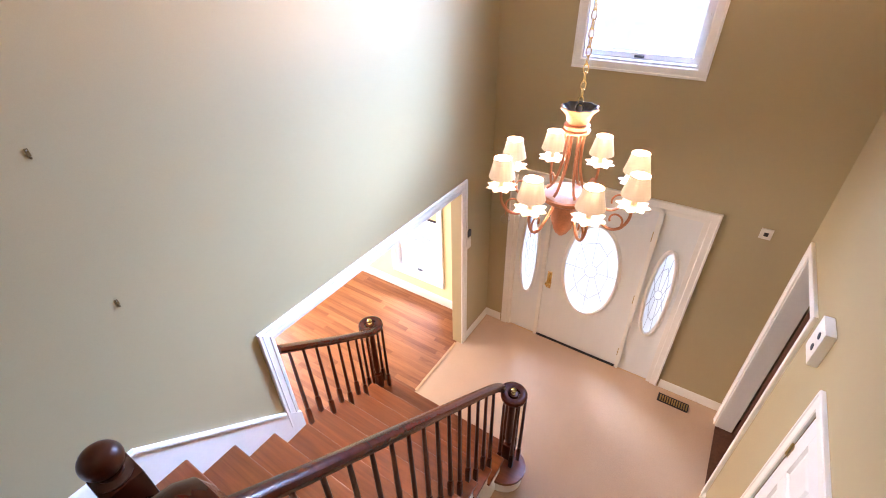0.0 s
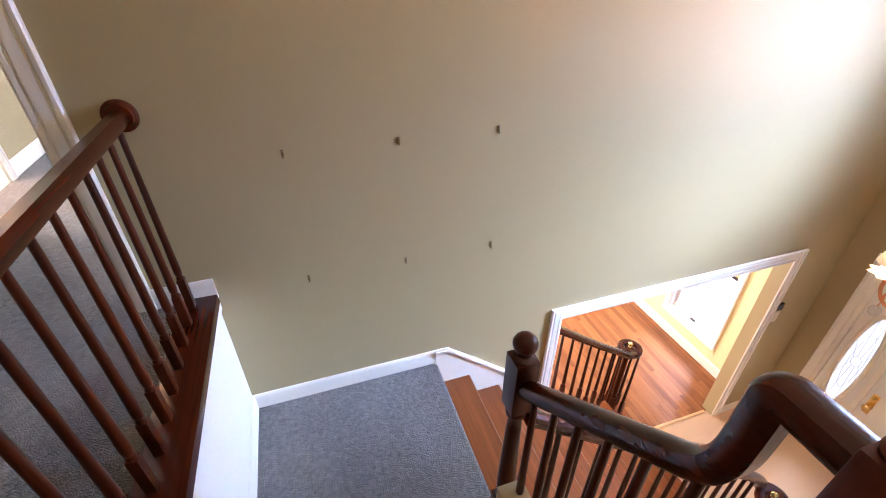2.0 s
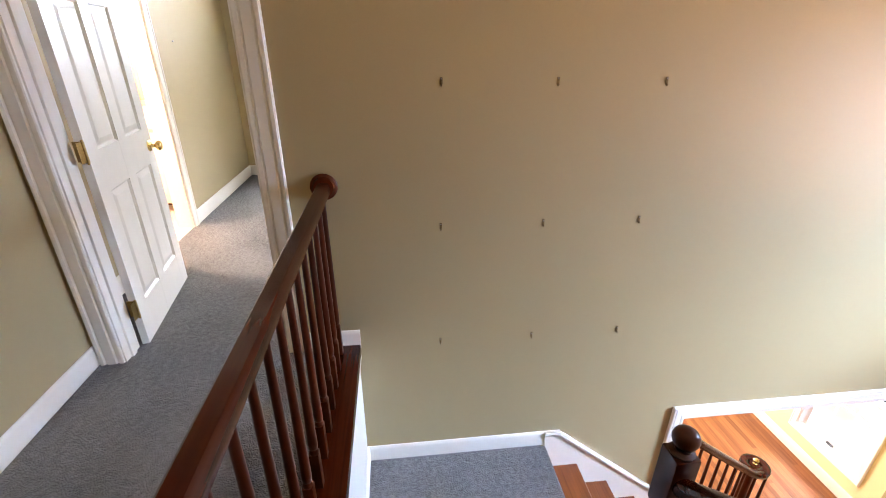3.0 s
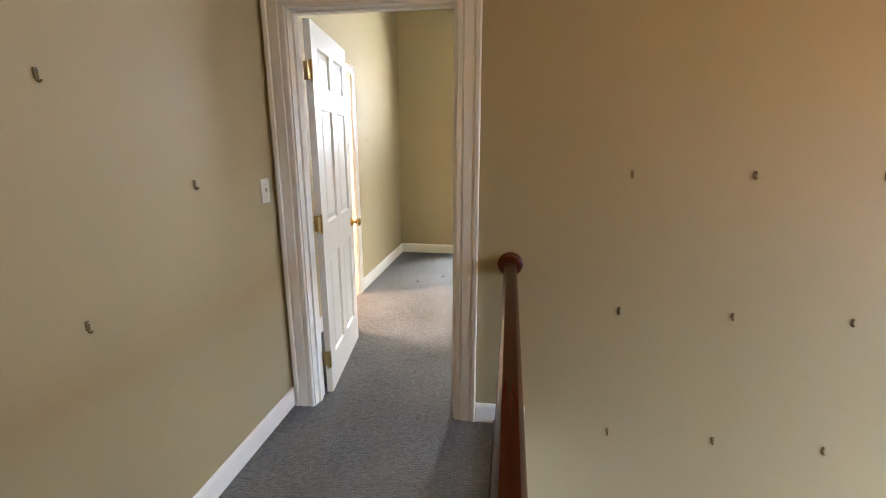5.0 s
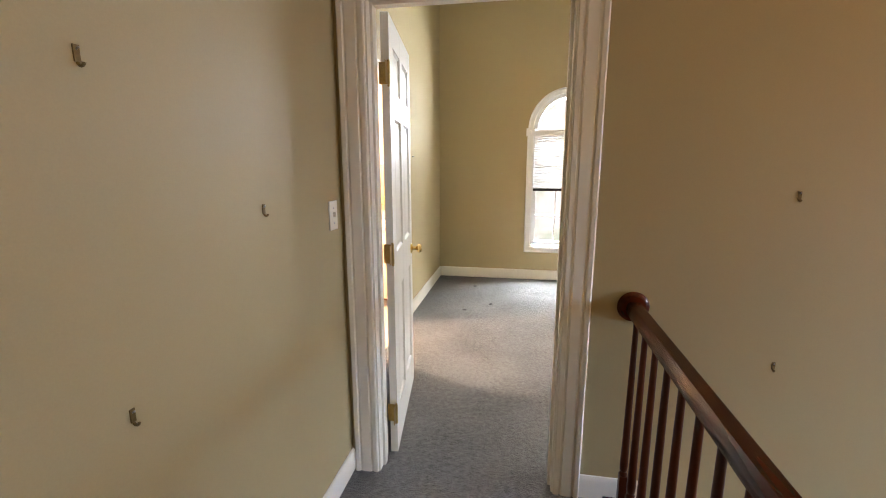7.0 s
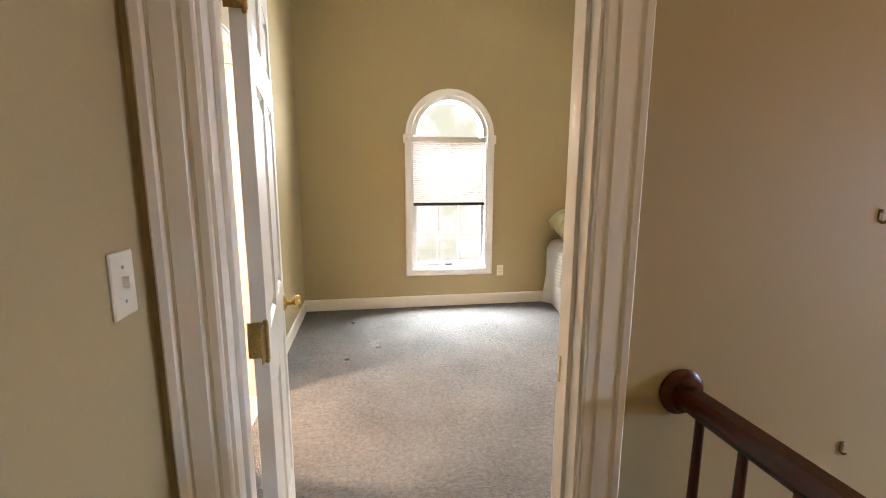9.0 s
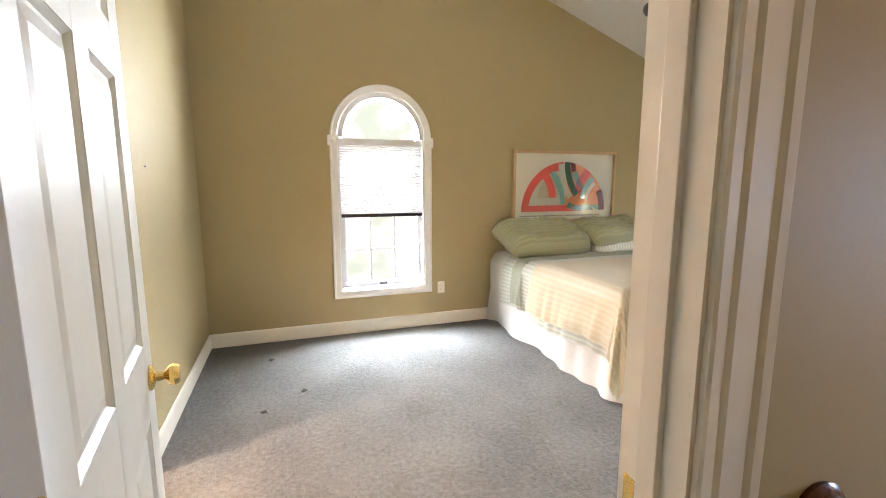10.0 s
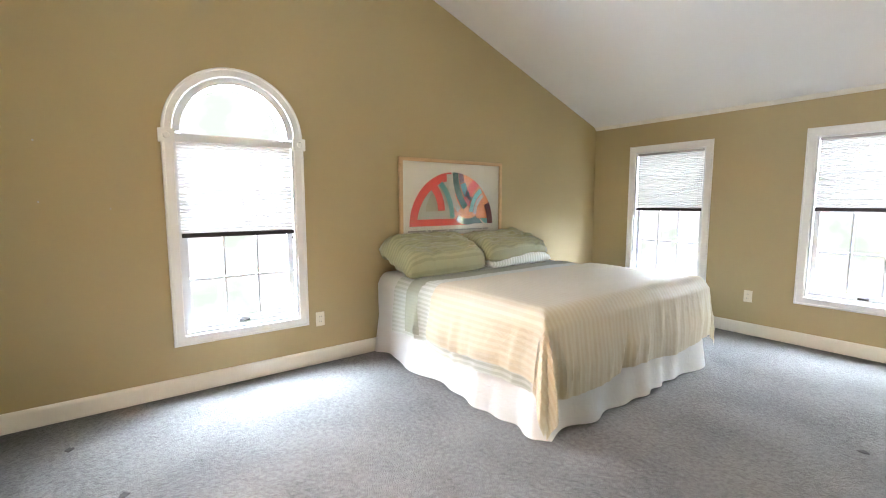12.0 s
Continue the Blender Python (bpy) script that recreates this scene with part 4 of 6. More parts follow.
def tread_mesh(x0, x1, y0, y1, z, r=0.014):
    """A tread with a rounded nosing at y1; z is its top."""
    bm = bmesh.new()
    prof = [(y0, z), (y1 - r, z)] + [(y1 - r + r * math.sin(a), z - r + r * math.cos(a)) for a in (math.pi * i / 8 for i in range(1, 8))] + [(y1 - r, z - 2 * r), (y0, z - 2 * r)]
    ends = [[bm.verts.new((x, y, zz)) for y, zz in prof] for x in (x0, x1)]
    k = len(prof)
    for j in range(k):
        bm.faces.new((ends[0][j], ends[0][(j + 1) % k], ends[1][(j + 1) % k], ends[1][j]))
    bm.faces.new(ends[0])
    bm.faces.new(ends[1][::-1])
    return bm


stairs = thing("staircase", "stained oak staircase with a carpeted landing and flared foot", "staircase")
for k in range(1, 10):
    z, y1 = LAND - RISE * k, NOSE + RUN * k
    x0, x1 = LEFT.get(k, XW + 0.019), -0.835
    if k == 9:
        bm = bmesh.new()
        ring = []
        for cx, s in ((-0.86, 1), (-2.30, -1)):
            for i in range(13):
                a = math.pi * (0.5 - i / 12) if s > 0 else math.pi * (1.5 - i / 12)
                ring.append((cx + 0.19 * math.cos(a), 1.76 + 0.18 * math.sin(a)))
        lo = [bm.verts.new((x, y, z - 0.03)) for x, y in ring]
        hi = [bm.verts.new((x, y, z)) for x, y in ring]
        bm.faces.new(lo), bm.faces.new(hi)
        for i in range(len(ring)):
            j = (i + 1) % len(ring)
            bm.faces.new((lo[i], lo[j], hi[j], hi[i]))
        part("tread", bm, TREADW, stairs, "wide bullnosed bottom step")
        bm = bmesh.new()
        small = [(x + (0.02 if x < -1.5 else -0.02), 1.76 + (y - 1.76) * 0.88) for x, y in ring]
        lo = [bm.verts.new((x, y, LOW + 0.001)) for x, y in small]
        hi = [bm.verts.new((x, y, z - 0.03)) for x, y in small]
        bm.faces.new(lo), bm.faces.new(hi)
        for i in range(len(small)):
            j = (i + 1) % len(small)
            bm.faces.new((lo[i], lo[j], hi[j], hi[i]))
        part("riser", bm, WHITE, stairs, "curved white bottom riser")
    else:
        part("tread", tread_mesh(x0, x1, y1 - RUN - 0.03, y1, z), TREADW, stairs)
    if k < 9:
        part("riser", boxed(x0 + 0.004, x1 - 0.03, y1 - 0.045, y1 - 0.028, z - RISE + 0.001, z - 0.0285), TREADW, stairs, smooth=None)
part("riser", boxed(XW + 0.019, -0.87, NOSE - 0.045, NOSE - 0.028, LAND - RISE, LAND - 0.03), TREADW, stairs, smooth=None)
# closed sides of the lower flight
bm = bmesh.new()
prof = [(NOSE - 0.02, LAND - 0.03), (NOSE - 0.02, LOW + 0.002)] + [(1.60, LOW + 0.002)]
for k in range(9, 0, -1):
    y = NOSE + RUN * k - 0.03
    prof += [(min(y, 1.60) if k == 9 else y, LAND - RISE * k - 0.029), (y - RUN, LAND - RISE * k - 0.029)]
for x0, x1 in ((-0.875, -0.855),):
    a = [bm.verts.new((x0, y, z)) for y, z in prof]
    b = [bm.verts.new((x1, y, z)) for y, z in prof]
    bm.faces.new(a), bm.faces.new(b)
    for i in range(len(prof)):
        j = (i + 1) % len(prof)
        bm.faces.new((a[i], a[j], b[j], b[i]))
part("outer_stringer", bm, WHITE, stairs, "white outer stringer", smooth=None)
prof = [(-0.165, LAND - 0.22), (-0.165, -0.726), (-0.074, -0.726), (0.655, -1.335), (0.70, -1.385), (0.76, -1.44), (0.76, -1.62), (0.70, -1.70)]
bm = bmesh.new()
a = [bm.verts.new((XW + 0.001, y, z)) for y, z in prof]
b = [bm.verts.new((XW + 0.018, y, z)) for y, z in prof]
bm.faces.new(a), bm.faces.new(b)
for i in range(len(prof)):
    bm.faces.new((a[i], a[(i + 1) % len(prof)], b[(i + 1) % len(prof)], b[i]))
sweep2d(bm, [(0.0, 0.012), (0.0, 0.026), (-0.012, 0.029), (-0.026, 0.024), (-0.030, 0.012)], [(-0.165, -0.726), (-0.074, -0.726), (0.655, -1.335)], on_x(XW))
part("wall_stringer", bm, WHITE, stairs, "white skirting board stepping down the wall", smooth=0.4)
# landing
bm = boxed(XW + 0.001, -0.86, -1.249, NOSE - 0.03, LAND - 0.20, LAND)
cyl(bm, (XW + 0.020, NOSE - 0.022, LAND - 0.024), (-0.90, NOSE - 0.022, LAND - 0.024), 0.024)
part("landing", bm, GREY_CARPET, stairs, "grey carpeted landing")
for i in range(1, 5):
    x = -0.87 + 0.235 * (i - 1)
    z = LAND * (1 - i / 4)
    if i < 4:
        part("tread", boxed(x - 0.025, x + 0.235, -1.249, -0.16, z - 0.028, z, bevel=0.004), TREADW, stairs)
    part("riser", boxed(x, x + 0.016, -1.249, -0.165, z + LAND / 4 + 0.0005, z - 0.0285), TREADW, stairs, smooth=None)
part("side_panel", boxed(-0.865, -0.165, -0.185, -0.171, LOW, -0.65), WHITE, stairs, smooth=None)
bm = boxed(XW + 0.001, -0.50, -1.269, -1.2505, LAND - 0.2, -0.034)
box(bm, XW + 0.001, -0.50, -1.2505, -1.2385, -0.075, -0.034, 0.003)
solid("fascia_panel", bm, WHITE, "white panel below the hall's edge", "trim", "structure", smooth=None)


# ---- railings ----
RAIL = [(-0.030, -0.006), (-0.026, -0.020), (-0.018, -0.028), (0.018, -0.028), (0.026, -0.020), (0.030, -0.006), (0.031, 0.008), (0.026, 0.020), (0.014, 0.027), (0, 0.029),
        (-0.014, 0.027), (-0.026, 0.020), (-0.031, 0.008)]


def baluster(parent, x, y, z0, z1):
    """Square foot, turned collar, slim tapered shaft."""
    h = z1 - z0
    foot = 0.16 if h > 0.6 else 0.10
    bm = box(bmesh.new(), -0.016, 0.016, -0.016, 0.016, 0, foot, 0.002)
    turned(bm, [(0.015, foot - 0.002), (0.0165, foot + 0.008), (0.012, foot + 0.018), (0.0155, foot + 0.026), (0.0165, foot + 0.05), (0.0145, foot + 0.20 * h), (0.0105, h)], seg=12)
    ob = part("baluster", bm, POSTW, parent)
    ob.location = (x, y, z0)
    return ob


def newel_post(parent, x, y, z0, z_ball, half=0.043, label="", shaft=True, squash=0.92):
    """Square base and head with a turned shaft between and a ball on top; z_ball is the ball's centre."""
    bm = bmesh.new()
    head1 = z_ball - 0.058
    head0 = head1 - 0.24
    if shaft:
        foot = z0 + 0.32
        box(bm, -half, half, -half, half, z0, foot, 0.004)
        turned(bm, [(half * 0.9, foot - 0.004), (half * 1.0, foot + 0.012), (half * 0.72, foot + 0.03), (half * 0.82, foot + 0.05), (half * 0.9, foot + 0.10), (half * 0.66, head0 - 0.10),
                    (half * 0.60, head0 - 0.05), (half * 0.9, head0 - 0.03), (half * 0.95, head0 - 0.012), (half * 0.8, head0 + 0.004)], seg=20)
    else:
        head0 = z0
    box(bm, -half, half, -half, half, head0, head1, 0.006)
    turned(bm, [(half * 0.85, head1 - 0.002), (half * 0.95, head1 + 0.006), (half * 0.6, head1 + 0.014), (half * 0.62, head1 + 0.020)], seg=20)
    ball(bm, (0, 0, z_ball), half * 1.0, squash, 24)
    ob = part("newel", bm, POSTW, parent, label)
    ob.location = (x, y, 0)
    return ob


def hall_railing():
    t = thing("hall_railing", "dark mahogany railing along the upper hall ending in a wall rosette", "railing")
    y, zr = -1.335, 0.866
    part("handrail", sweep3d(bmesh.new(), RAIL, [(XW + 0.02, y, zr), (-0.34, y, zr)], side=(0, 1, 0)), RAILW, t)
    bm = turned(bmesh.new(), [(0.058, 0), (0.060, 0.008), (0.054, 0.014), (0.048, 0.016), (0.044, 0.026), (0.034, 0.028)], (XW + 0.0005, y, zr + 0.004), 28, axis=Matrix.Rotation(math.pi / 2, 4, "Y"))
    part("wall_rosette", bm, RAILW, t, "round wooden wall rosette")
    bm = box(bmesh.new(), XW + 0.001, -0.30, -1.395, -1.236, -0.032, 0.022, 0.006)
    part("shoe_board", bm, RAILW, t, "dark wooden edge board")
    n = 13
    for i in range(n):
        baluster(t, XW + 0.075 + i * 0.1235, y, 0.022, zr - 0.026)
    newel_post(t, -0.295, y, 0.022, zr + 0.14)


hall_railing()


def stair_railing():
    t = thing("stair_railing", "dark mahogany railing with a gooseneck between two ball-topped newels", "railing")
    newel_post(t, -0.936, -0.195, LAND, 0.372, 0.040, "landing newel with a ball finial")
    newel_post(t, -0.200, -0.198, 0.0, 0.974, 0.033, "upper newel with a large ball finial", squash=0.80)
    line = [Vector((x, -0.195, z)) for x, z in ((-0.90, 0.205), (-0.72, 0.353), (-0.538, 0.502), (-0.43, 0.590))]
    bend = smooth_path([(-0.43, -0.195, 0.590), (-0.390, -0.195, 0.624), (-0.355, -0.195, 0.668), (-0.338, -0.195, 0.720), (-0.334, -0.195, 0.780), (-0.333, -0.195, 0.838)], 5)
    top = [Vector((-0.333 + 0.016 - 0.016 * math.cos(a), -0.195, 0.860 + 0.016 * math.sin(a))) for a in (math.pi / 2 * k / 6 for k in range(7))]
    part("handrail", sweep3d(bmesh.new(), RAIL, line[:-1] + bend + top + [Vector((-0.225, -0.195, 0.873))], side=(0, -1, 0)), RAILW, t, "rail rising in a gooseneck")
    part("handrail", sweep3d(bmesh.new(), RAIL, [(-0.17, -0.164, 0.868), (EAST, -0.164, 0.868)], side=(0, -1, 0)), RAILW, t)
    for i in range(6):
        x = -0.83 + 0.095 * i
        z0 = LAND * (1 - (1 + int((x + 0.895) / 0.235)) / 4)
        zr = 0.212 + (x + 0.90) * 0.828
        baluster(t, x, -0.2, z0, zr - 0.02)
    for i in range(7):
        baluster(t, -0.08 + 0.11 * i, -0.164, 0.0, 0.845)
    return t


stair_railing()


def volute(parent, cx, cy, z, start, turns, r0, r1, lead):
    """A rail that runs down and curls round (cx, cy)."""
    pts = []
    n = 34
    for i in range(n + 1):
        a = start + turns * 2 * math.pi * i / n
        r = r0 + (r1 - r0) * i / n
        pts.append((cx + r * math.cos(a), cy + r * math.sin(a), z))
    return lead + pts


def lower_railing(name, label, lead, cx, cy, start, turns, z, feet, ring_feet, base):
    t = thing(name, label, "railing")
    path = smooth_path(volute(t, cx, cy, z, start, turns, 0.088, 0.062, lead), 2)
    part("handrail", sweep3d(bmesh.new(), RAIL, path), RAILW, t)
    bm = turned(bmesh.new(), [(0.030, z - 0.03), (0.040, z - 0.028), (0.042, z + 0.012), (0.036, z + 0.022), (0.012, z + 0.026)], (cx, cy, 0), 20)
    part("volute_cap", bm, RAILW, t)
    bm = turned(bmesh.new(), [(0.014, z + 0.024), (0.018, z + 0.030), (0.010, z + 0.036), (0.021, z + 0.050), (0.022, z + 0.062), (0.014, z + 0.074), (0.004, z + 0.080)], (cx, cy, 0), 16)
    part("finial", bm, BRASS, t, "small brass finial")
    bm = box(bmesh.new(), -0.034, 0.034, -0.034, 0.034, base, base + 0.2, 0.004)
    turned(bm, [(0.030, base + 0.198), (0.034, base + 0.21), (0.024, base + 0.23), (0.030, base + 0.27), (0.032, base + 0.34), (0.026, z - 0.10), (0.030, z - 0.02)], seg=16)
    nw = part("newel", bm, POSTW, t)
    nw.location = (cx, cy, 0)
    for x, y, z0, z1 in feet:
        baluster(t, x, y, z0, z1)
    for a in ring_feet:
        baluster(t, cx + 0.098 * math.cos(a), cy + 0.098 * math.sin(a), base, z - 0.025)
    return t


def step_z(y):
    k = max(1, min(9, math.ceil((y - NOSE) / RUN)))
    return LAND - RISE * k


ZV = -1.685
feet = []
for i in range(15):
    y = -0.02 + 0.112 * i
    zr = -0.082 - (y - 0.0) * 0.790
    feet.append((-0.90, y, step_z(y), max(zr, ZV) - 0.02))
lead = [(-0.905, -0.16, 0.045), (-0.90, 0.15, -0.200), (-0.90, 0.6, -0.556), (-0.90, 1.15, -0.99), (-0.90, 1.45, -1.228), (-0.905, 1.62, -1.38), (-0.925, 1.73, -1.52), (-0.950, 1.80, -1.63)]
lower_railing("lower_stair_railing", "dark mahogany stair railing curling into a volute with a brass finial", lead, -0.868, 1.835, math.pi, -1.15, ZV, feet,
              [math.pi * k for k in (0.75, 0.42, 0.08, -0.25, -0.6)], LAND - RISE * 9)
feet = []
for i in range(7):
    f = i / 7
    x, y = -2.075 - 0.115 * f - 0.06 * f * f, 0.86 + 0.80 * f
    feet.append((x, y, step_z(y), -0.94 - (y - 0.83) * 0.80 - 0.03))
lead = [(-2.055, 0.78, -0.885), (-2.09, 1.0, -1.065), (-2.13, 1.25, -1.27), (-2.18, 1.48, -1.46), (-2.205, 1.62, -1.57), (-2.208, 1.72, -1.64)]
lower_railing("short_stair_railing", "short mahogany railing at the stair foot curling into a volute", lead, -2.295, 1.80, 0.0, 1.15, ZV + 0.02, feet,
              [math.pi * k for k in (0.25, 0.58, 0.92, 1.25, 1.6)], LAND - RISE * 9)


# ---- chandelier ----
def chandelier():
    cx, cy, z0 = -0.678, 1.763, 0.118
    ring, lift = 0.33, 0.017
    t = thing("chandelier", "copper chandelier with eight small lit cloth shades on a chain", "chandelier", at=(cx, cy, z0))
    # crown, with a dark scalloped inside
    scallop = lambda a, k: 1 + 0.07 * math.cos(10 * a) * (k in (3, 4))
    bm = turned(bmesh.new(), [(0.040, 0.385), (0.050, 0.40), (0.058, 0.43), (0.082, 0.462), (0.078, 0.465), (0.050, 0.435), (0.030, 0.415)], seg=40, wave=scallop)
    part("crown", bm, COPPER, t, "scalloped copper crown")
    bm = turned(bmesh.new(), [(0.046, 0.418), (0.052, 0.436), (0.077, 0.4665), (0.074, 0.467), (0.040, 0.430), (0.01, 0.420)], seg=40, wave=lambda a, k: 1 + 0.07 * math.cos(10 * a) * (k in (2, 3)))
    part("crown_lining", bm, DARKM, t, "dark crown lining")
    bm = turned(bmesh.new(), [(0.030, 0.345), (0.060, 0.350), (0.062, 0.362), (0.054, 0.366), (0.056, 0.372), (0.058, 0.384), (0.040, 0.388)], seg=28)
    part("collar", bm, COPPER, t)
    for i in range(6):
        a = math.pi * 2 * i / 6 + 0.2
        pts = [(r * math.cos(a), r * math.sin(a), z) for r, z in ((0.040, 0.35), (0.038, 0.27), (0.046, 0.17), (0.072, 0.08), (0.100, 0.045))]
        part("column_rod", tube(bmesh.new(), smooth_path(pts, 5), 0.007, 8), COPPER, t)
    part("bowl", turned(bmesh.new(), [(0.02, 0.045), (0.10, 0.040), (0.122, 0.028), (0.120, 0.018), (0.05, 0.0)], seg=36), ALAB, t, "pale pink marbled disc")
    part("bowl_rim", turned(bmesh.new(), [(0.120, 0.033), (0.129, 0.030), (0.131, 0.016), (0.120, 0.006), (0.06, -0.012), (0.02, -0.018)], seg=36), COPPER, t)
    leafy = lambda a, k: 1 + 0.10 * math.cos(6 * a + k * 1.6)
    part("pod", turned(bmesh.new(), [(0.030, -0.01), (0.046, -0.03), (0.057, -0.07), (0.057, -0.12), (0.048, -0.16), (0.030, -0.195), (0.012, -0.215), (0.003, -0.220)], seg=36, wave=leafy), COPPER, t, "carved copper pod")
    for i in range(8):
        a = math.pi * 2 * i / 8 + 0.614
        c, s = math.cos(a), math.sin(a)
        at = lambda r, z: (r * c, r * s, z)
        arm_path = smooth_path([at(0.115, 0.012), at(0.165, -0.035), at(0.235, -0.075), at(0.292, -0.055), at(0.326, 0.005), at(ring, 0.055 + lift)], 6)
        arm = part("arm", tube(bmesh.new(), arm_path, 0.0075, 8), COPPER, t)
        curl = [at(0.27 + 0.032 * math.cos(q), -0.02 + 0.032 * math.sin(q)) for q in (math.pi * (1.15 - k * 0.11) for k in range(13))]
        part("scroll", tube(bmesh.new(), curl, 0.005, 6), COPPER, arm)
        petal = lambda q, k: 1 + (0.17 * math.cos(8 * q) if k in (2, 3) else 0)
        bm = turned(bmesh.new(), [(0.010, 0.045), (0.020, 0.052), (0.066, 0.064), (0.068, 0.068), (0.022, 0.064), (0.010, 0.075)], at(ring, lift), 32, wave=petal)
        part("petal_cup", bm, PETAL, arm, "cream petal cup")
        part("candle_sleeve", cyl(bmesh.new(), at(ring, 0.07 + lift), at(ring, 0.125 + lift), 0.013), PETAL, arm)
        pleat = lambda q, k: 1 + 0.018 * math.cos(18 * q)
        bm = bmesh.new()
        seg = 54
        rings = [[bm.verts.new((ring * c + r * pleat(q, 0) * math.cos(q), ring * s + r * pleat(q, 0) * math.sin(q), z + lift)) for q in (2 * math.pi * j / seg for j in range(seg))]
                 for r, z in ((0.064, 0.118), (0.052, 0.166), (0.041, 0.214))]
        for lo, hi in zip(rings, rings[1:]):
            for j in range(seg):
                bm.faces.new((lo[j], lo[(j + 1) % seg], hi[(j + 1) % seg], hi[j]))
        part("shade", bm, SHADE, arm, "small pleated cream shade")
        part("shade_ring", tube(bmesh.new(), [(ring * c + 0.042 * math.cos(q), ring * s + 0.042 * math.sin(q), 0.215 + lift) for q in (2 * math.pi * j / 20 for j in range(21))], 0.002, 5), COPPER, arm)
        part("bulb", turned(bmesh.new(), [(0.004, 0.125), (0.012, 0.135), (0.016, 0.152), (0.012, 0.172), (0.003, 0.19)], at(ring, lift), 10), BULB, arm, "lit candle bulb")
        if i in (2, 4, 5):
            part("glass_drop", ball(bmesh.new(), at(0.30, -0.105), 0.024, 1.15, 14), CRYSTAL, arm, "clear glass drop")
            part("drop_wire", cyl(bmesh.new(), at(0.30, -0.08), at(0.30, -0.06), 0.002, seg=6), COPPER, arm)
    z, k = 0.47, 0
    cyl_top = TOP - z0
    while z < cyl_top - 0.02:
        rot = Matrix.Rotation(math.pi / 2 * (k % 2), 4, "Z")
        link = [rot @ Vector((0.011 * math.cos(q), 0, z + 0.019 + 0.021 * math.sin(q))) for q in (2 * math.pi * j / 14 for j in range(15))]
        part("chain_link", tube(bmesh.new(), link, 0.0026, 5), BRASS, t)
        z += 0.034
        k += 1
    part("loop", tube(bmesh.new(), [(0.016 * math.cos(q), 0, 0.455 + 0.024 * math.sin(q)) for q in (2 * math.pi * j / 14 for j in range(15))], 0.004, 6), DARKM, t)
    part("ceiling_canopy", turned(bmesh.new(), [(0.01, cyl_top - 0.04), (0.05, cyl_top - 0.03), (0.065, cyl_top)], seg=24), COPPER, t)
    for i in range(8):
        a = math.pi * 2 * i / 8 + 0.614
        point_lamp("candle_light", (cx + ring * math.cos(a), cy + ring * math.sin(a), z0 + 0.19 + lift), CANDLE, (1.0, 0.70, 0.42), 0.02)


chandelier()


# ---- bed ----
BX0, BX1, BY0, BY1, BZ = -5.58, -3.72, -0.16, 1.70, 0.69


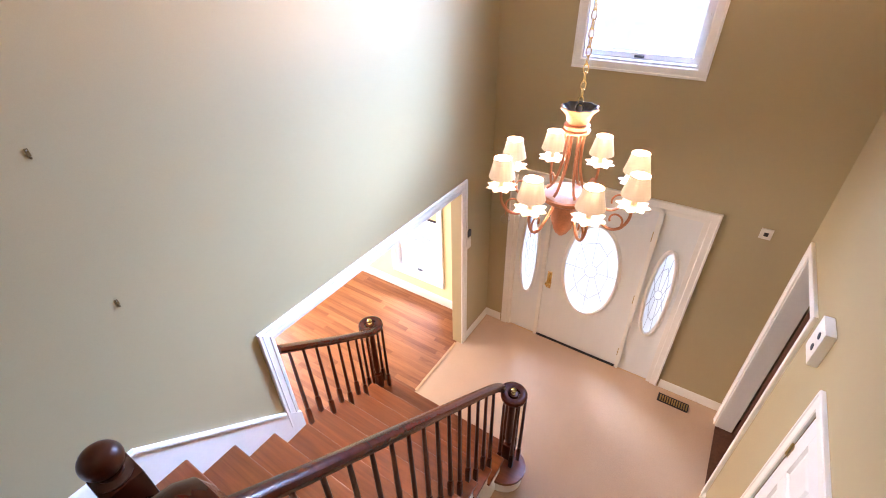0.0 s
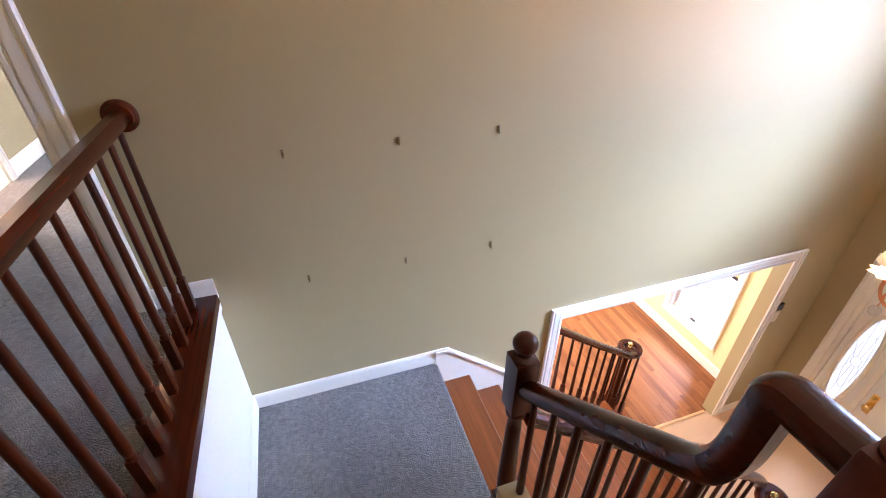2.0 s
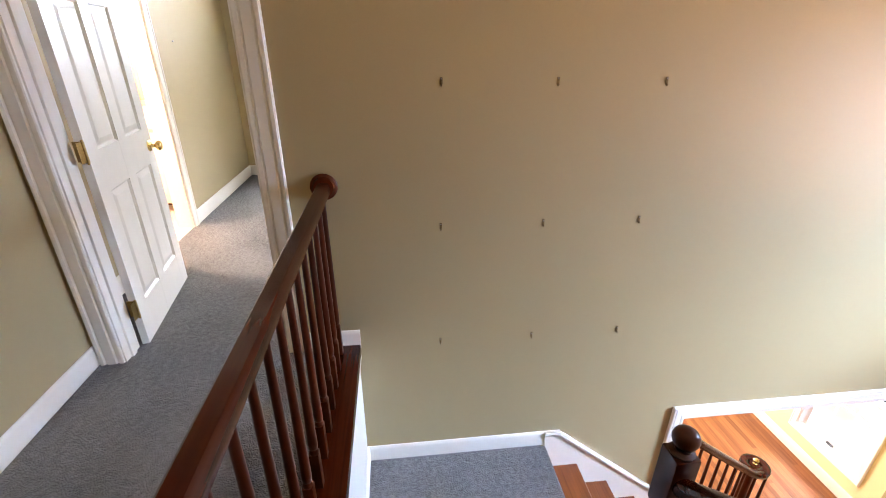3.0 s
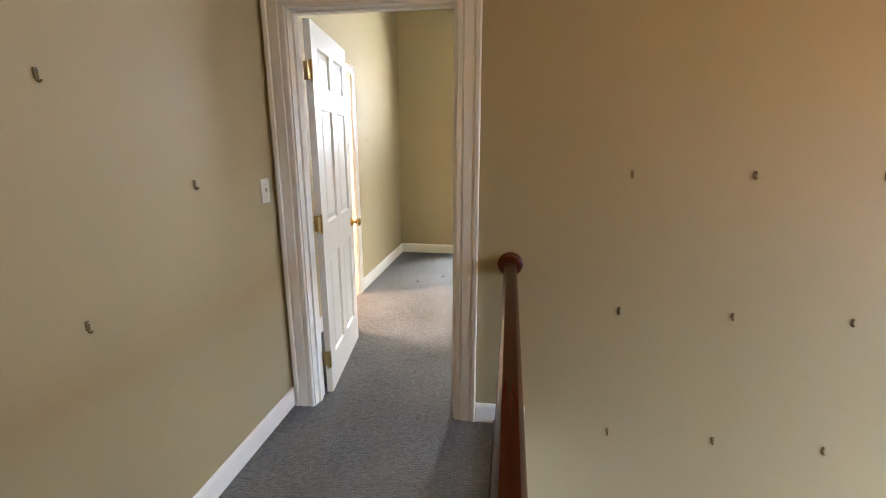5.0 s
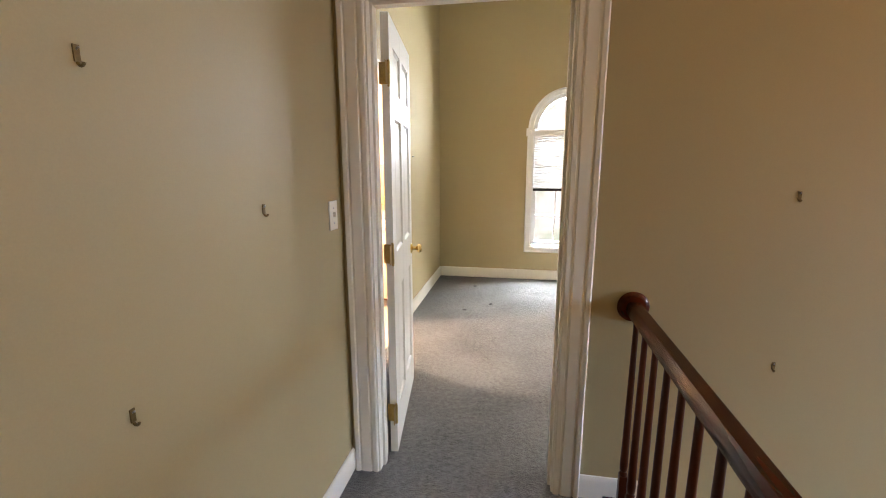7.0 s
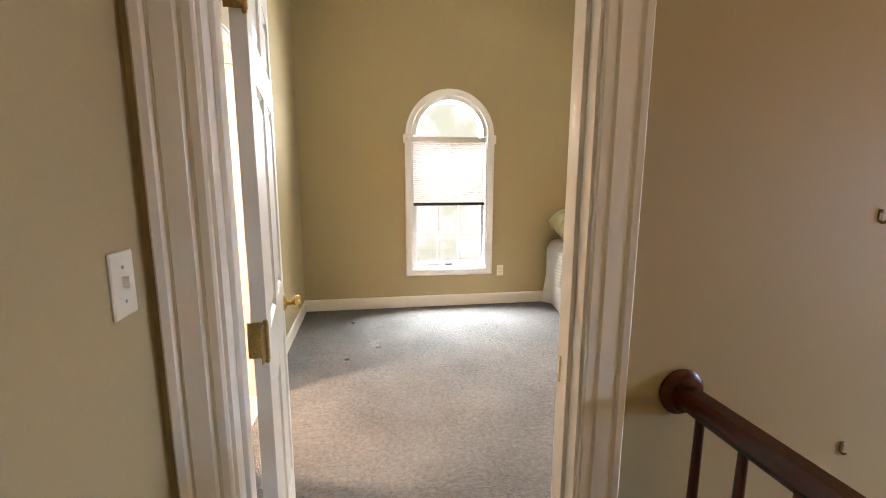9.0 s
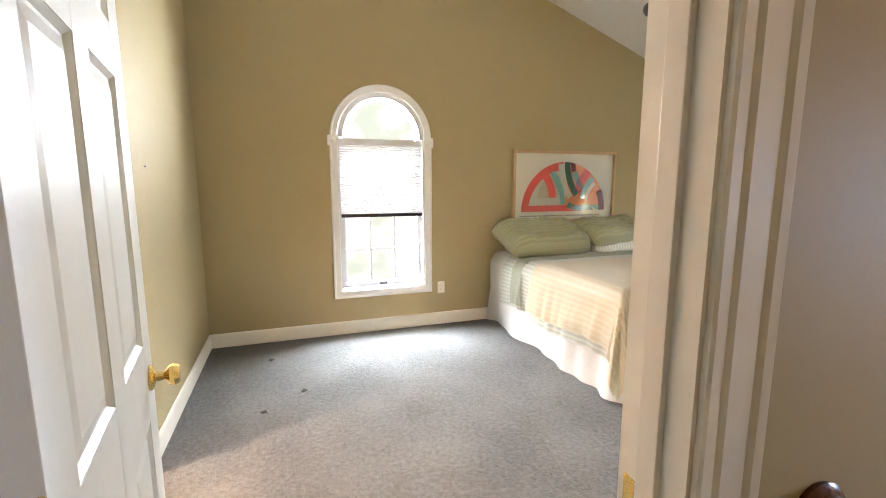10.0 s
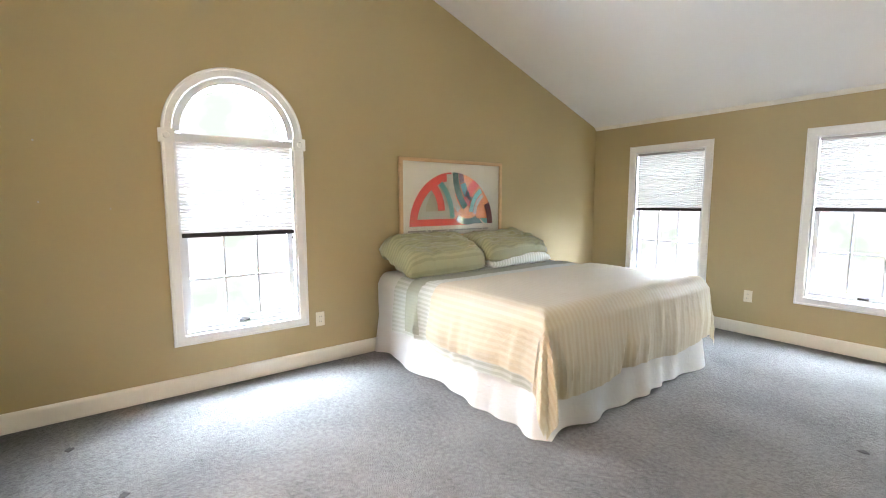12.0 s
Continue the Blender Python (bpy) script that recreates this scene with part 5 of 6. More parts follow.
def drape(x0, x1, y0, y1, z, foot, left, right, seed, step=0.03, slack=0.0, hem=0.0, puff=0.012, piece="", thick=0.004):
    """A cloth laid over the mattress: flat on top, hanging at the foot and the sides, with folds that deepen downwards."""
    bm = bmesh.new()
    uv = bm.loops.layers.uv.new("UVMap")
    nx, ny = int((x1 - x0 + foot) / step), int((y1 - y0 + left + right) / step)
    flat_uv, grid = {}, []
    rng = random.Random(seed)
    ph = [rng.uniform(0, 6.28) for _ in range(8)]
    for i in range(nx + 1):
        row = []
        for j in range(ny + 1):
            p = x0 + (x1 - x0 + foot) * i / nx
            q = y0 - left + (y1 - y0 + left + right) * j / ny
            dx = max(0.0, p - x1)
            dl, dr = max(0.0, y0 - q), max(0.0, q - y1)
            dy = max(dl, dr)
            px, qy = min(p, x1), min(max(q, y0), y1)
            wr = 0.010 * noise.noise((p * 2.3, q * 2.3, seed)) + 0.008 * (0.5 - abs(noise.noise((p * 5, q * 4, seed + 3.0)))) * (0.4 + max(0.0, noise.noise((p * 1.7, q * 1.7, seed + 5.0))))
            if dx == 0 and dy == 0:
                edge = min(x1 - p, q - y0, y1 - q)
                co = Vector((p, q, z + wr + puff - 0.03 * max(0.0, 1 - edge / 0.07) ** 2))
            else:
                # the hanging part: r metres down from the mattress edge, turned by ang round a corner
                r, ang = math.hypot(dx, dy), math.atan2(dy, dx)
                depth = min(1.0, r / 0.3)
                along = (q if dx > dy else p) + 0.3 * ang
                tight = 0.5 + 0.5 * math.sin(2 * ang)
                crease = 0.5 - abs(noise.noise((along * 5 + 0.8 * r, r * 0.7, seed + 2.0)))
                fine = 0.5 - abs(noise.noise((along * 13 + 1.5 * r, r * 1.3, seed + 6.0)))
                fold = (0.008 * math.sin(along * 9 + ph[0] + 2 * math.sin(along * 4 + ph[1])) + 0.016 * noise.noise((along * 4, r * 1.2, seed + 9.0)) + (0.052 * (crease - 0.3) + 0.030 * (fine - 0.3)) * (0.5 + 2.2 * max(0.0, noise.noise((along * 2.6, r * 2.2, seed + 4.0) )))) * depth
                flare = math.sin(2 * ang) * min(1.0, r / 0.5) * (0.10 if dl > 0 else 0.02)
                fold += (0.035 if dl > 0 else 0.012) * math.sin(ang * 11 + ph[4]) * math.sin(2 * ang) * min(1.0, r / 0.35)
                out = 0.030 * min(1.0, r / 0.06) + (0.02 + slack) * depth * (0.6 + 0.4 * tight) + fold + flare
                drop = 0.99 * r * (1 + (0.13 if dl > 0 else 0.0) * max(0.0, math.sin(2 * ang)))
                co = Vector((px + math.cos(ang) * out, qy + (-1 if dl > 0 else 1) * math.sin(ang) * out, z - 0.02 - drop + wr * 0.5))
                if hem:
                    co.z += hem * math.sin(along * 6 + ph[3]) * depth
                co.z = max(co.z, 0.018 + 0.01 * (i % 2))
            v = bm.verts.new(co)
            flat_uv[v] = (p, q)
            row.append(v)
        grid.append(row)
    for i in range(nx):
        for j in range(ny):
            edge = i >= nx - 3 or j < 3 or j >= ny - 3
            if piece and (piece == "hem") != edge:
                continue
            f = bm.faces.new((grid[i][j], grid[i + 1][j], grid[i + 1][j + 1], grid[i][j + 1]))
            for lp in f.loops:
                lp[uv].uv = flat_uv[lp.vert]
    got = bmesh.ops.solidify(bm, geom=bm.faces[:], thickness=thick)
    loose = [v for v in bm.verts if not v.link_faces]
    bmesh.ops.delete(bm, geom=loose, context="VERTS")
    return bm


def ruffle(x0, x1, y0, y1, z0, z1, seed):
    """A gathered skirt round the foot and both long sides."""
    bm = bmesh.new()
    path = []
    for (ax, ay), (bx, by) in (((x0, y0), (x1, y0)), ((x1, y0), (x1, y1)), ((x1, y1), (x0, y1))):
        n = int(math.hypot(bx - ax, by - ay) / 0.022)
        d = Vector((bx - ax, by - ay)).normalized()
        path += [(ax + (bx - ax) * i / n, ay + (by - ay) * i / n, d.y, -d.x) for i in range(n)]
    rows = []
    for k, f in enumerate((1.0, 0.8, 0.5, 0.25, 0.0)):
        row = []
        for i, (x, y, nx, ny) in enumerate(path):
            s = i * 0.022
            w = (0.012 * math.sin(s * 21 + 2.2 * math.sin(s * 4.3)) + 0.022 * math.sin(s * 11 + 1.5 * math.sin(s * 3.1) + seed)) * (1.12 - f) + 0.035 * (1 - f)
            row.append(bm.verts.new((x + nx * w, y + ny * w, z0 + (z1 - z0) * f + (0.012 * math.sin(s * 7) + 0.012) * (1 - f))))
        rows.append(row)
    for a, b in zip(rows, rows[1:]):
        for i in range(len(path) - 1):
            bm.faces.new((a[i], a[i + 1], b[i + 1], b[i]))
    bmesh.ops.solidify(bm, geom=bm.faces[:], thickness=0.003)
    return bm


def pillow(name, label, material, m, lx, ly, h, seed, group=""):
    bm = bmesh.new()
    uv = bm.loops.layers.uv.new("UVMap")
    n = 34
    at = {}
    for side in (1, -1):
        g = []
        for i in range(n + 1):
            row = []
            for j in range(n + 1):
                u, v = 2 * i / n - 1, 2 * j / n - 1
                f = max(0.0, (1 - abs(u) ** 5) * (1 - abs(v) ** 6)) ** 0.42
                pinch = 1 - 0.07 * (1 - abs(u) ** 2) * abs(v) ** 2
                pinch2 = 1 - 0.06 * (1 - abs(v) ** 2) * abs(u) ** 2
                wr = 0.014 * noise.noise((u * 2.5, v * 2.5, seed)) + 0.040 * noise.noise((u * 5 + 9, v * 1.6, seed)) * (abs(v) + 0.2) + 0.034 * (0.4 - abs(noise.noise((u * 4, v * 7, seed + 8)))) * (0.3 + abs(v))
                key = (i, j) if i in (0, n) or j in (0, n) else (i, j, side)
                if key not in at:
                    z = side * h * 0.5 * f * (1.0 if side > 0 else 0.55) + wr * f
                    vert = bm.verts.new((u * lx / 2 * pinch2 * math.sqrt(1 - 0.20 * v ** 4), v * ly / 2 * pinch * math.sqrt(1 - 0.14 * u ** 4), z + 0.012 * noise.noise((u * 3, v * 6, seed + 4))))
                    at[key] = vert
                row.append(at[key])
            g.append(row)
        for i in range(n):
            for j in range(n):
                f = bm.faces.new((g[i][j], g[i + 1][j], g[i + 1][j + 1], g[i][j + 1]))
                for lp, (a, b) in zip(f.loops, ((i, j), (i + 1, j), (i + 1, j + 1), (i, j + 1))):
                    lp[uv].uv = (a / n * lx, b / n * ly)
    ob = solid(name, bm, material, label, "pillow", group=group, smooth=1.2)
    ob.matrix_world = m
    return ob


bed = thing("bed", "king-size bed with a white gathered skirt against the gable wall", "bed", at=((BX0 + BX1) / 2, (BY0 + BY1) / 2, 0))
shift = Matrix.Translation(bed.location).inverted()


def bed_part(name, bm, material, label="", smooth=0.6):
    bm.transform(shift)
    return part(name, bm, material, bed, label, smooth)


bed_part("mattress", boxed(BX0, BX1, BY0, BY1, 0.40, BZ, bevel=0.05), MATTR, "white mattress")
bed_part("box_spring", boxed(BX0, BX1 - 0.01, BY0 + 0.01, BY1 - 0.01, 0.16, 0.398, bevel=0.015), MATTR)
bed_part("bed_skirt", ruffle(BX0, BX1 + 0.01, BY0 - 0.012, BY1 + 0.012, 0.006, 0.385, 1.0), SKIRT, "white gathered cotton bed skirt")
for x in (BX0 + 0.15, BX1 - 0.2):
    for y in (BY0 + 0.2, BY1 - 0.2):
        bed_part("leg", boxed(x - 0.025, x + 0.025, y - 0.025, y + 0.025, 0.0, 0.165), BLACK)
tagged(part("bed_sheet", drape(-5.57, BX1 - 0.01, BY0, BY1, BZ + 0.004, 0.0, 0.31, 0.31, 3, 0.025, 0.0, 0.012), SKIRT, None), "white fitted sheet pulled over the mattress sides", "sheet")
tagged(part("top_sheet", drape(-5.26, BX1 - 0.06, BY0 - 0.008, BY1 + 0.008, BZ + 0.013, 0.0, 0.43, 0.40, 3, 0.022, 0.008, 0.02), PALE, None), "pale sage striped sheet hanging out below the coverlet", "sheet")
tagged(part("folded_sheet", drape(-5.06, -4.90, BY0 - 0.016, BY1 + 0.016, BZ + 0.024, 0.0, 0.40, 0.38, 3, 0.020, 0.016, 0.02), SAGEL, None), "sage sheet edge turned back beside the coverlet", "sheet")
cover = thing("coverlet", "rumpled cream striped coverlet draped nearly to the floor at the corner", "coverlet", at=(-4.2, 0.77, BZ))
for piece, thick in (("body", 0.004), ("hem", 0.009)):
    bm = drape(-4.72, BX1 + 0.005, BY0 - 0.024, BY1 + 0.024, BZ + 0.034, 0.455, 0.36, 0.24, 3, 0.018, 0.030, 0.02, piece=piece, thick=thick)
    bm.transform(Matrix.Translation(cover.location).inverted())
    part(piece, bm, COVER, cover, "stitched hem" if piece == "hem" else "")
G = "pillows on the bed"
pillow("pillow", "sage green striped pillow leaning on the wall", SAGE, pose(-5.33, 0.24, 0.835, 0, 20, 3) , 0.54, 0.92, 0.33, 1.0, G)
pillow("pillow", "pale sage pillow under another pillow", PALE, pose(-5.32, 1.13, 0.770, 0, 5, -2), 0.50, 0.86, 0.17, 4.0, G)
pillow("pillow", "sage green pillow stacked on a pale one", SAGE, pose(-5.34, 1.10, 0.870, 0, 14, 4), 0.52, 0.92, 0.26, 7.0, G)


# ---- framed print ----
def framed_print():
    place = on_x(WEST)
    y0, y1, z0, z1 = 0.055, 1.312, 0.975, 1.726
    t = thing("framed_print", "framed abstract print of coloured arcs in a pale maple frame", "picture")
    prof = [(0, 0.002), (0, 0.028), (-0.004, 0.034), (-0.028, 0.034), (-0.032, 0.028), (-0.032, 0.002)]
    part("picture_frame", sweep2d(bmesh.new(), prof, rect(y0, y1, z0, z1)[::-1], place, closed=True), MAPLE, t, smooth=0.4)
    part("backing", pbox(bmesh.new(), place, y0 + 0.02, y1 - 0.02, z0 + 0.02, z1 - 0.02, 0.003, 0.010), PAPER, t, "off-white paper", smooth=None)
    cy, cz, R = 0.675, 1.095, 0.515

    def patch(colour, points, level):
        bm = bmesh.new()
        out = []
        for u, w in points:
            r = math.hypot(u, w)
            if r > 1:
                u, w = u / r, w / r
            out.append(bm.verts.new(place(cy + u * R, cz + max(w, 0.0) * R, 0.011 + 0.0008 * level)))
        bm.faces.new(out)
        part("print_patch", bm, INKS[colour], t, colour + " patch", smooth=None)

    def band(colour, u, w, r0, r1, a0, a1, level, n=14):
        angs = [radians(a0 + (a1 - a0) * i / n) for i in range(n + 1)]
        patch(colour, [(u + r1 * math.cos(a), w + r1 * math.sin(a)) for a in angs] + [(u + r0 * math.cos(a), w + r0 * math.sin(a)) for a in angs[::-1]], level)

    band("pale", 0, 0, 0.0, 0.84, 90, 180, 0)
    band("sand", -0.18, 0.27, 0.0, 0.46, 60, 180, 1)
    band("orange", 0, 0, 0.02, 1.0, 8, 86, 0)
    band("red", 0, 0, 0.84, 1.0, 93, 180, 2)
    patch("red", [(-0.98, 0.0), (0.34, 0.0), (0.34, 0.125), (-0.97, 0.125)], 3)
    band("red", -0.95, 0.27, 0.58, 0.74, 1, 52, 4)
    band("pale", -0.95, 0.15, 0.74, 0.82, 0, 50, 3)
    band("teal", -0.95, 0.13, 0.86, 0.97, 1, 46, 5)
    band("pale", 1.05, 1.0, 1.10, 1.22, 182, 218, 3)
    band("green", 1.05, 1.0, 0.94, 1.08, 177, 221, 6)
    band("maroon", 1.05, 1.05, 0.82, 0.93, 178, 196, 4)
    band("teal", 1.05, 1.05, 0.80, 0.93, 197, 222, 5)
    band("red", 1.00, 0.25, 0.62, 0.80, 118, 170, 5)
    band("teal", 0.98, 0.20, 0.50, 0.60, 122, 175, 6)
    band("pale", 0.98, 0.18, 0.42, 0.49, 122, 176, 5)
    band("green", 0.35, 0.52, 0.40, 0.52, 235, 300, 6)
    patch("green", [(0.42, 0.02), (0.72, 0.02), (0.64, 0.12), (0.40, 0.12)], 4)
    patch("teal", [(0.66, 0.12), (0.80, 0.02), (0.92, 0.02), (0.90, 0.12)], 4)
    band("maroon", 0, 0, 0.86, 1.0, 1, 26, 5)
    x = y0 + 0.09
    for w in (0.22, 0.05, 0.20, 0.07, 0.16, 0.22, 0.09):
        part("print_line", pbox(bmesh.new(), place, x, x + w - 0.015, z0 + 0.068, z0 + 0.082, 0.0105, 0.0112), INKS["grey"], t, "grey line of small print", smooth=None)
        x += w
    g = part("glazing", pbox(bmesh.new(), place, y0 + 0.03, y1 - 0.03, z0 + 0.03, z1 - 0.03, 0.021, 0.023), GLASS, t, "reflecting glass", smooth=None)
    g.visible_shadow = False


framed_print()


# ---- small fixtures ----
def hook(place, a, b):
    """A brass picture hook on its nail."""
    t = thing("picture_hook", "small brass picture hook nailed to the wall", "picture hook", "empty picture hooks")
    bm = pbox(bmesh.new(), place, -0.0055, 0.0055, -0.012, 0.016, 0.0, 0.003)
    part("hook_plate", bm, HOOKB, t, smooth=None)
    part("hook_curl", tube(bmesh.new(), [place(0, -0.012 - 0.006 * math.sin(q), 0.008 - 0.006 * math.cos(q)) for q in (math.pi * k / 6 for k in range(7))], 0.0032, 6), HOOKB, t)
    part("nail", cyl(bmesh.new(), place(0, 0.007, 0.0), place(0, 0.012, 0.008), 0.002, seg=6), STEEL, t)
    t.location = place(a, b, 0) - place(0, 0, 0)
    return t


for y in (-0.817, -0.318, 0.172):
    for z in (0.007, 0.662, 1.303):
        hook(on_x(XW), y, z)
for x, z in ((-0.914, 1.599), (-1.420, 1.285), (-0.916, 0.929)):
    hook(on_y(HALL_S), x, z)


def wall_plate(name, place, a, b, label, category, kind):
    t = thing(name, label, category)
    bm = pbox(bmesh.new(), place, a - 0.036, a + 0.036, b - 0.058, b + 0.058, 0.0, 0.006)
    bmesh.ops.bevel(bm, geom=bm.edges[:], offset=0.002, segments=1, affect="EDGES")
    part("plate", bm, PLASTIC, t, smooth=None)
    if kind == "switch":
        part("toggle", pbox(bmesh.new(), place, a - 0.005, a + 0.005, b - 0.004, b + 0.014, 0.006, 0.017), PLASTIC, t, smooth=None)
        for db in (-0.03, 0.03):
            part("screw", cyl(bmesh.new(), place(a, b + db, 0.005), place(a, b + db, 0.0075), 0.003, seg=8), STEEL, t)
    else:
        for db in (-0.02, 0.02):
            s = part("socket", pbox(bmesh.new(), place, a - 0.016, a + 0.016, b + db - 0.014, b + db + 0.014, 0.006, 0.0085), PLASTIC, t, smooth=None)
            for da in (-0.006, 0.006):
                part("slot", pbox(bmesh.new(), place, a + da - 0.0012, a + da + 0.0012, b + db - 0.004, b + db + 0.005, 0.0085, 0.0092), BLACK, s, smooth=None)
    return t


wall_plate("light_switch", on_y(HALL_S), -1.894, 1.212, "ivory light switch on the hall wall", "light switch", "switch")
wall_plate("light_switch", on_y(SOUTH), -2.63, 1.25, "ivory light switch behind the open bedroom door", "light switch", "switch")
wall_plate("power_outlet", on_x(WEST), -0.705, 0.372, "white power outlet beside the arched window", "outlet", "outlet")
wall_plate("power_outlet", on_y_back(NORTH), -3.818, 0.386, "white power outlet between the two windows", "outlet", "outlet")
t = thing("door_chime_sensor", "small ivory square sensor high on the foyer wall", "sensor")
p = on_y_back(FRONT)
part("housing", pbox(bmesh.new(), p, 0.345, 0.425, -0.745, -0.660, 0.0, 0.014), PLASTIC, t, smooth=None)
part("button", pbox(bmesh.new(), p, 0.370, 0.400, -0.718, -0.688, 0.014, 0.018), DARKM, t, smooth=None)
t = thing("door_chime", "white box with two dark round openings on the foyer wall", "door chime")
p = on_x_back(EAST)
part("housing", box(bmesh.new(), EAST - 0.05, EAST - 0.0005, 2.10, 2.27, -0.66, -0.44, 0.008), WHITE, t)
for z in (-0.50, -0.58):
    part("opening", cyl(bmesh.new(), (EAST - 0.0485, 2.16, z), (EAST - 0.0525, 2.16, z), 0.020, seg=20), BLACK, t, "black round opening")
t = thing("thermostat", "small dark thermostat above a white plate beside the opening", "thermostat")
p = on_x(XW)
part("housing", pbox(bmesh.new(), p, 3.00, 3.06, -1.27, -1.20, 0.0, 0.02), DARKM, t, smooth=None)
part("plate", pbox(bmesh.new(), p, 3.00, 3.07, -1.42, -1.30, 0.0, 0.01), PLASTIC, t, smooth=None)
t = thing("floor_vent", "brown metal floor register near the front door", "floor vent")
part("vent_frame", boxed(0.12, 0.41, 3.31, 3.42, LOW + 0.0005, LOW + 0.006, bevel=0.002), DARKM, t)
for i in range(12):
    x = 0.14 + i * 0.0225
    part("slat", boxed(x, x + 0.012, 3.325, 3.405, LOW + 0.006, LOW + 0.009), OLDBRASS, t, smooth=None)
for x, y in ((-5.18, -2.28), (-4.33, -2.29), (-4.55, -2.05), (-2.62, 1.10)):
    bm = bmesh.new()
    rng = random.Random(int(x * 100))
    ring = [(x + 0.028 * rng.uniform(0.6, 1.2) * math.cos(q), y + 0.022 * rng.uniform(0.6, 1.2) * math.sin(q)) for q in (2 * math.pi * k / 12 for k in range(12))]
    lo, hi = [bm.verts.new((a, b, 0.0005)) for a, b in ring], [bm.verts.new((x + (a - x) * 0.8, y + (b - y) * 0.8, 0.004)) for a, b in ring]
    bm.faces.new(hi), bm.faces.new(lo)
    for k in range(12):
        bm.faces.new((lo[k], lo[(k + 1) % 12], hi[(k + 1) % 12], hi[k]))
    solid("carpet_dent", bm, DENT, "dark crushed dent pressed into the grey carpet", "carpet mark", group="furniture dents")
for y, z in ((-2.347, 1.675), (-2.349, 1.325), (-2.019, 1.283)):
    solid("nail", cyl(bmesh.new(), (WEST, y, z), (WEST + 0.008, y, z + 0.003), 0.004, seg=8), STEEL, "bare steel nail in the beige bedroom wall", "nail", group="bare nails")
solid("nail", cyl(bmesh.new(), (-4.25, SOUTH, 1.47), (-4.25, SOUTH + 0.010, 1.473), 0.004, seg=8), STEEL, "bare steel nail in the beige bedroom wall", "nail", group="bare nails")

t = thing("jamb_hook", "small dark metal hook on the bedroom door casing", "hook")
part("hook_plate", boxed(XB - 0.030, XB - 0.0225, -1.578, -1.560, 1.60, 1.66, bevel=0.001), DARKM, t, smooth=None)
part("hook_knob", ball(bmesh.new(), (XB - 0.036, -1.572, 1.635), 0.010, seg=10), DARKM, t)

# ---- bathroom ----
t = thing("vanity", "cream bathroom vanity with a white counter", "vanity", at=(-4.49, -3.55, 0.0))
bm = boxed(-4.74, -4.24, -4.2, -2.91, 0.10, 0.78, bevel=0.003)
bm.transform(Matrix.Translation((4.49, 3.55, 0)))
part("body", bm, PEACH, t)
bm = boxed(-4.745, -4.21, -4.22, -2.90, 0.78, 0.82, bevel=0.006)
box(bm, -4.745, -4.725, -4.22, -2.90, 0.82, 0.92)
bm.transform(Matrix.Translation((4.49, 3.55, 0)))
part("countertop", bm, PORCELAIN, t, "white counter with a splashback")
for y0 in (-4.17, -3.75, -3.33):
    bm = boxed(-4.24, -4.222, y0, y0 + 0.39, 0.14, 0.75, bevel=0.004)
    box(bm, -4.222, -4.214, y0 + 0.06, y0 + 0.33, 0.20, 0.69, 0.003)
    bm.transform(Matrix.Translation((4.49, 3.55, 0)))
    dr = part("cabinet_door", bm, PEACH, t)
    k = ball(bmesh.new(), (-4.205 + 4.49, y0 + 0.35 + 3.55, 0.66), 0.014)
    part("door_knob", k, BRASS, dr)
bm = boxed(-4.71, -4.49, -4.1, -2.95, 0.0, 0.10)
bm.transform(Matrix.Translation((4.49, 3.55, 0)))
part("plinth", bm, BROWN, t, smooth=None)
t = thing("wall_cabinet", "tan wooden cabinet over the vanity", "cabinet")
part("body", boxed(-4.745, -4.62, -4.05, -2.95, 0.98, 1.40, bevel=0.004), MAPLE, t)
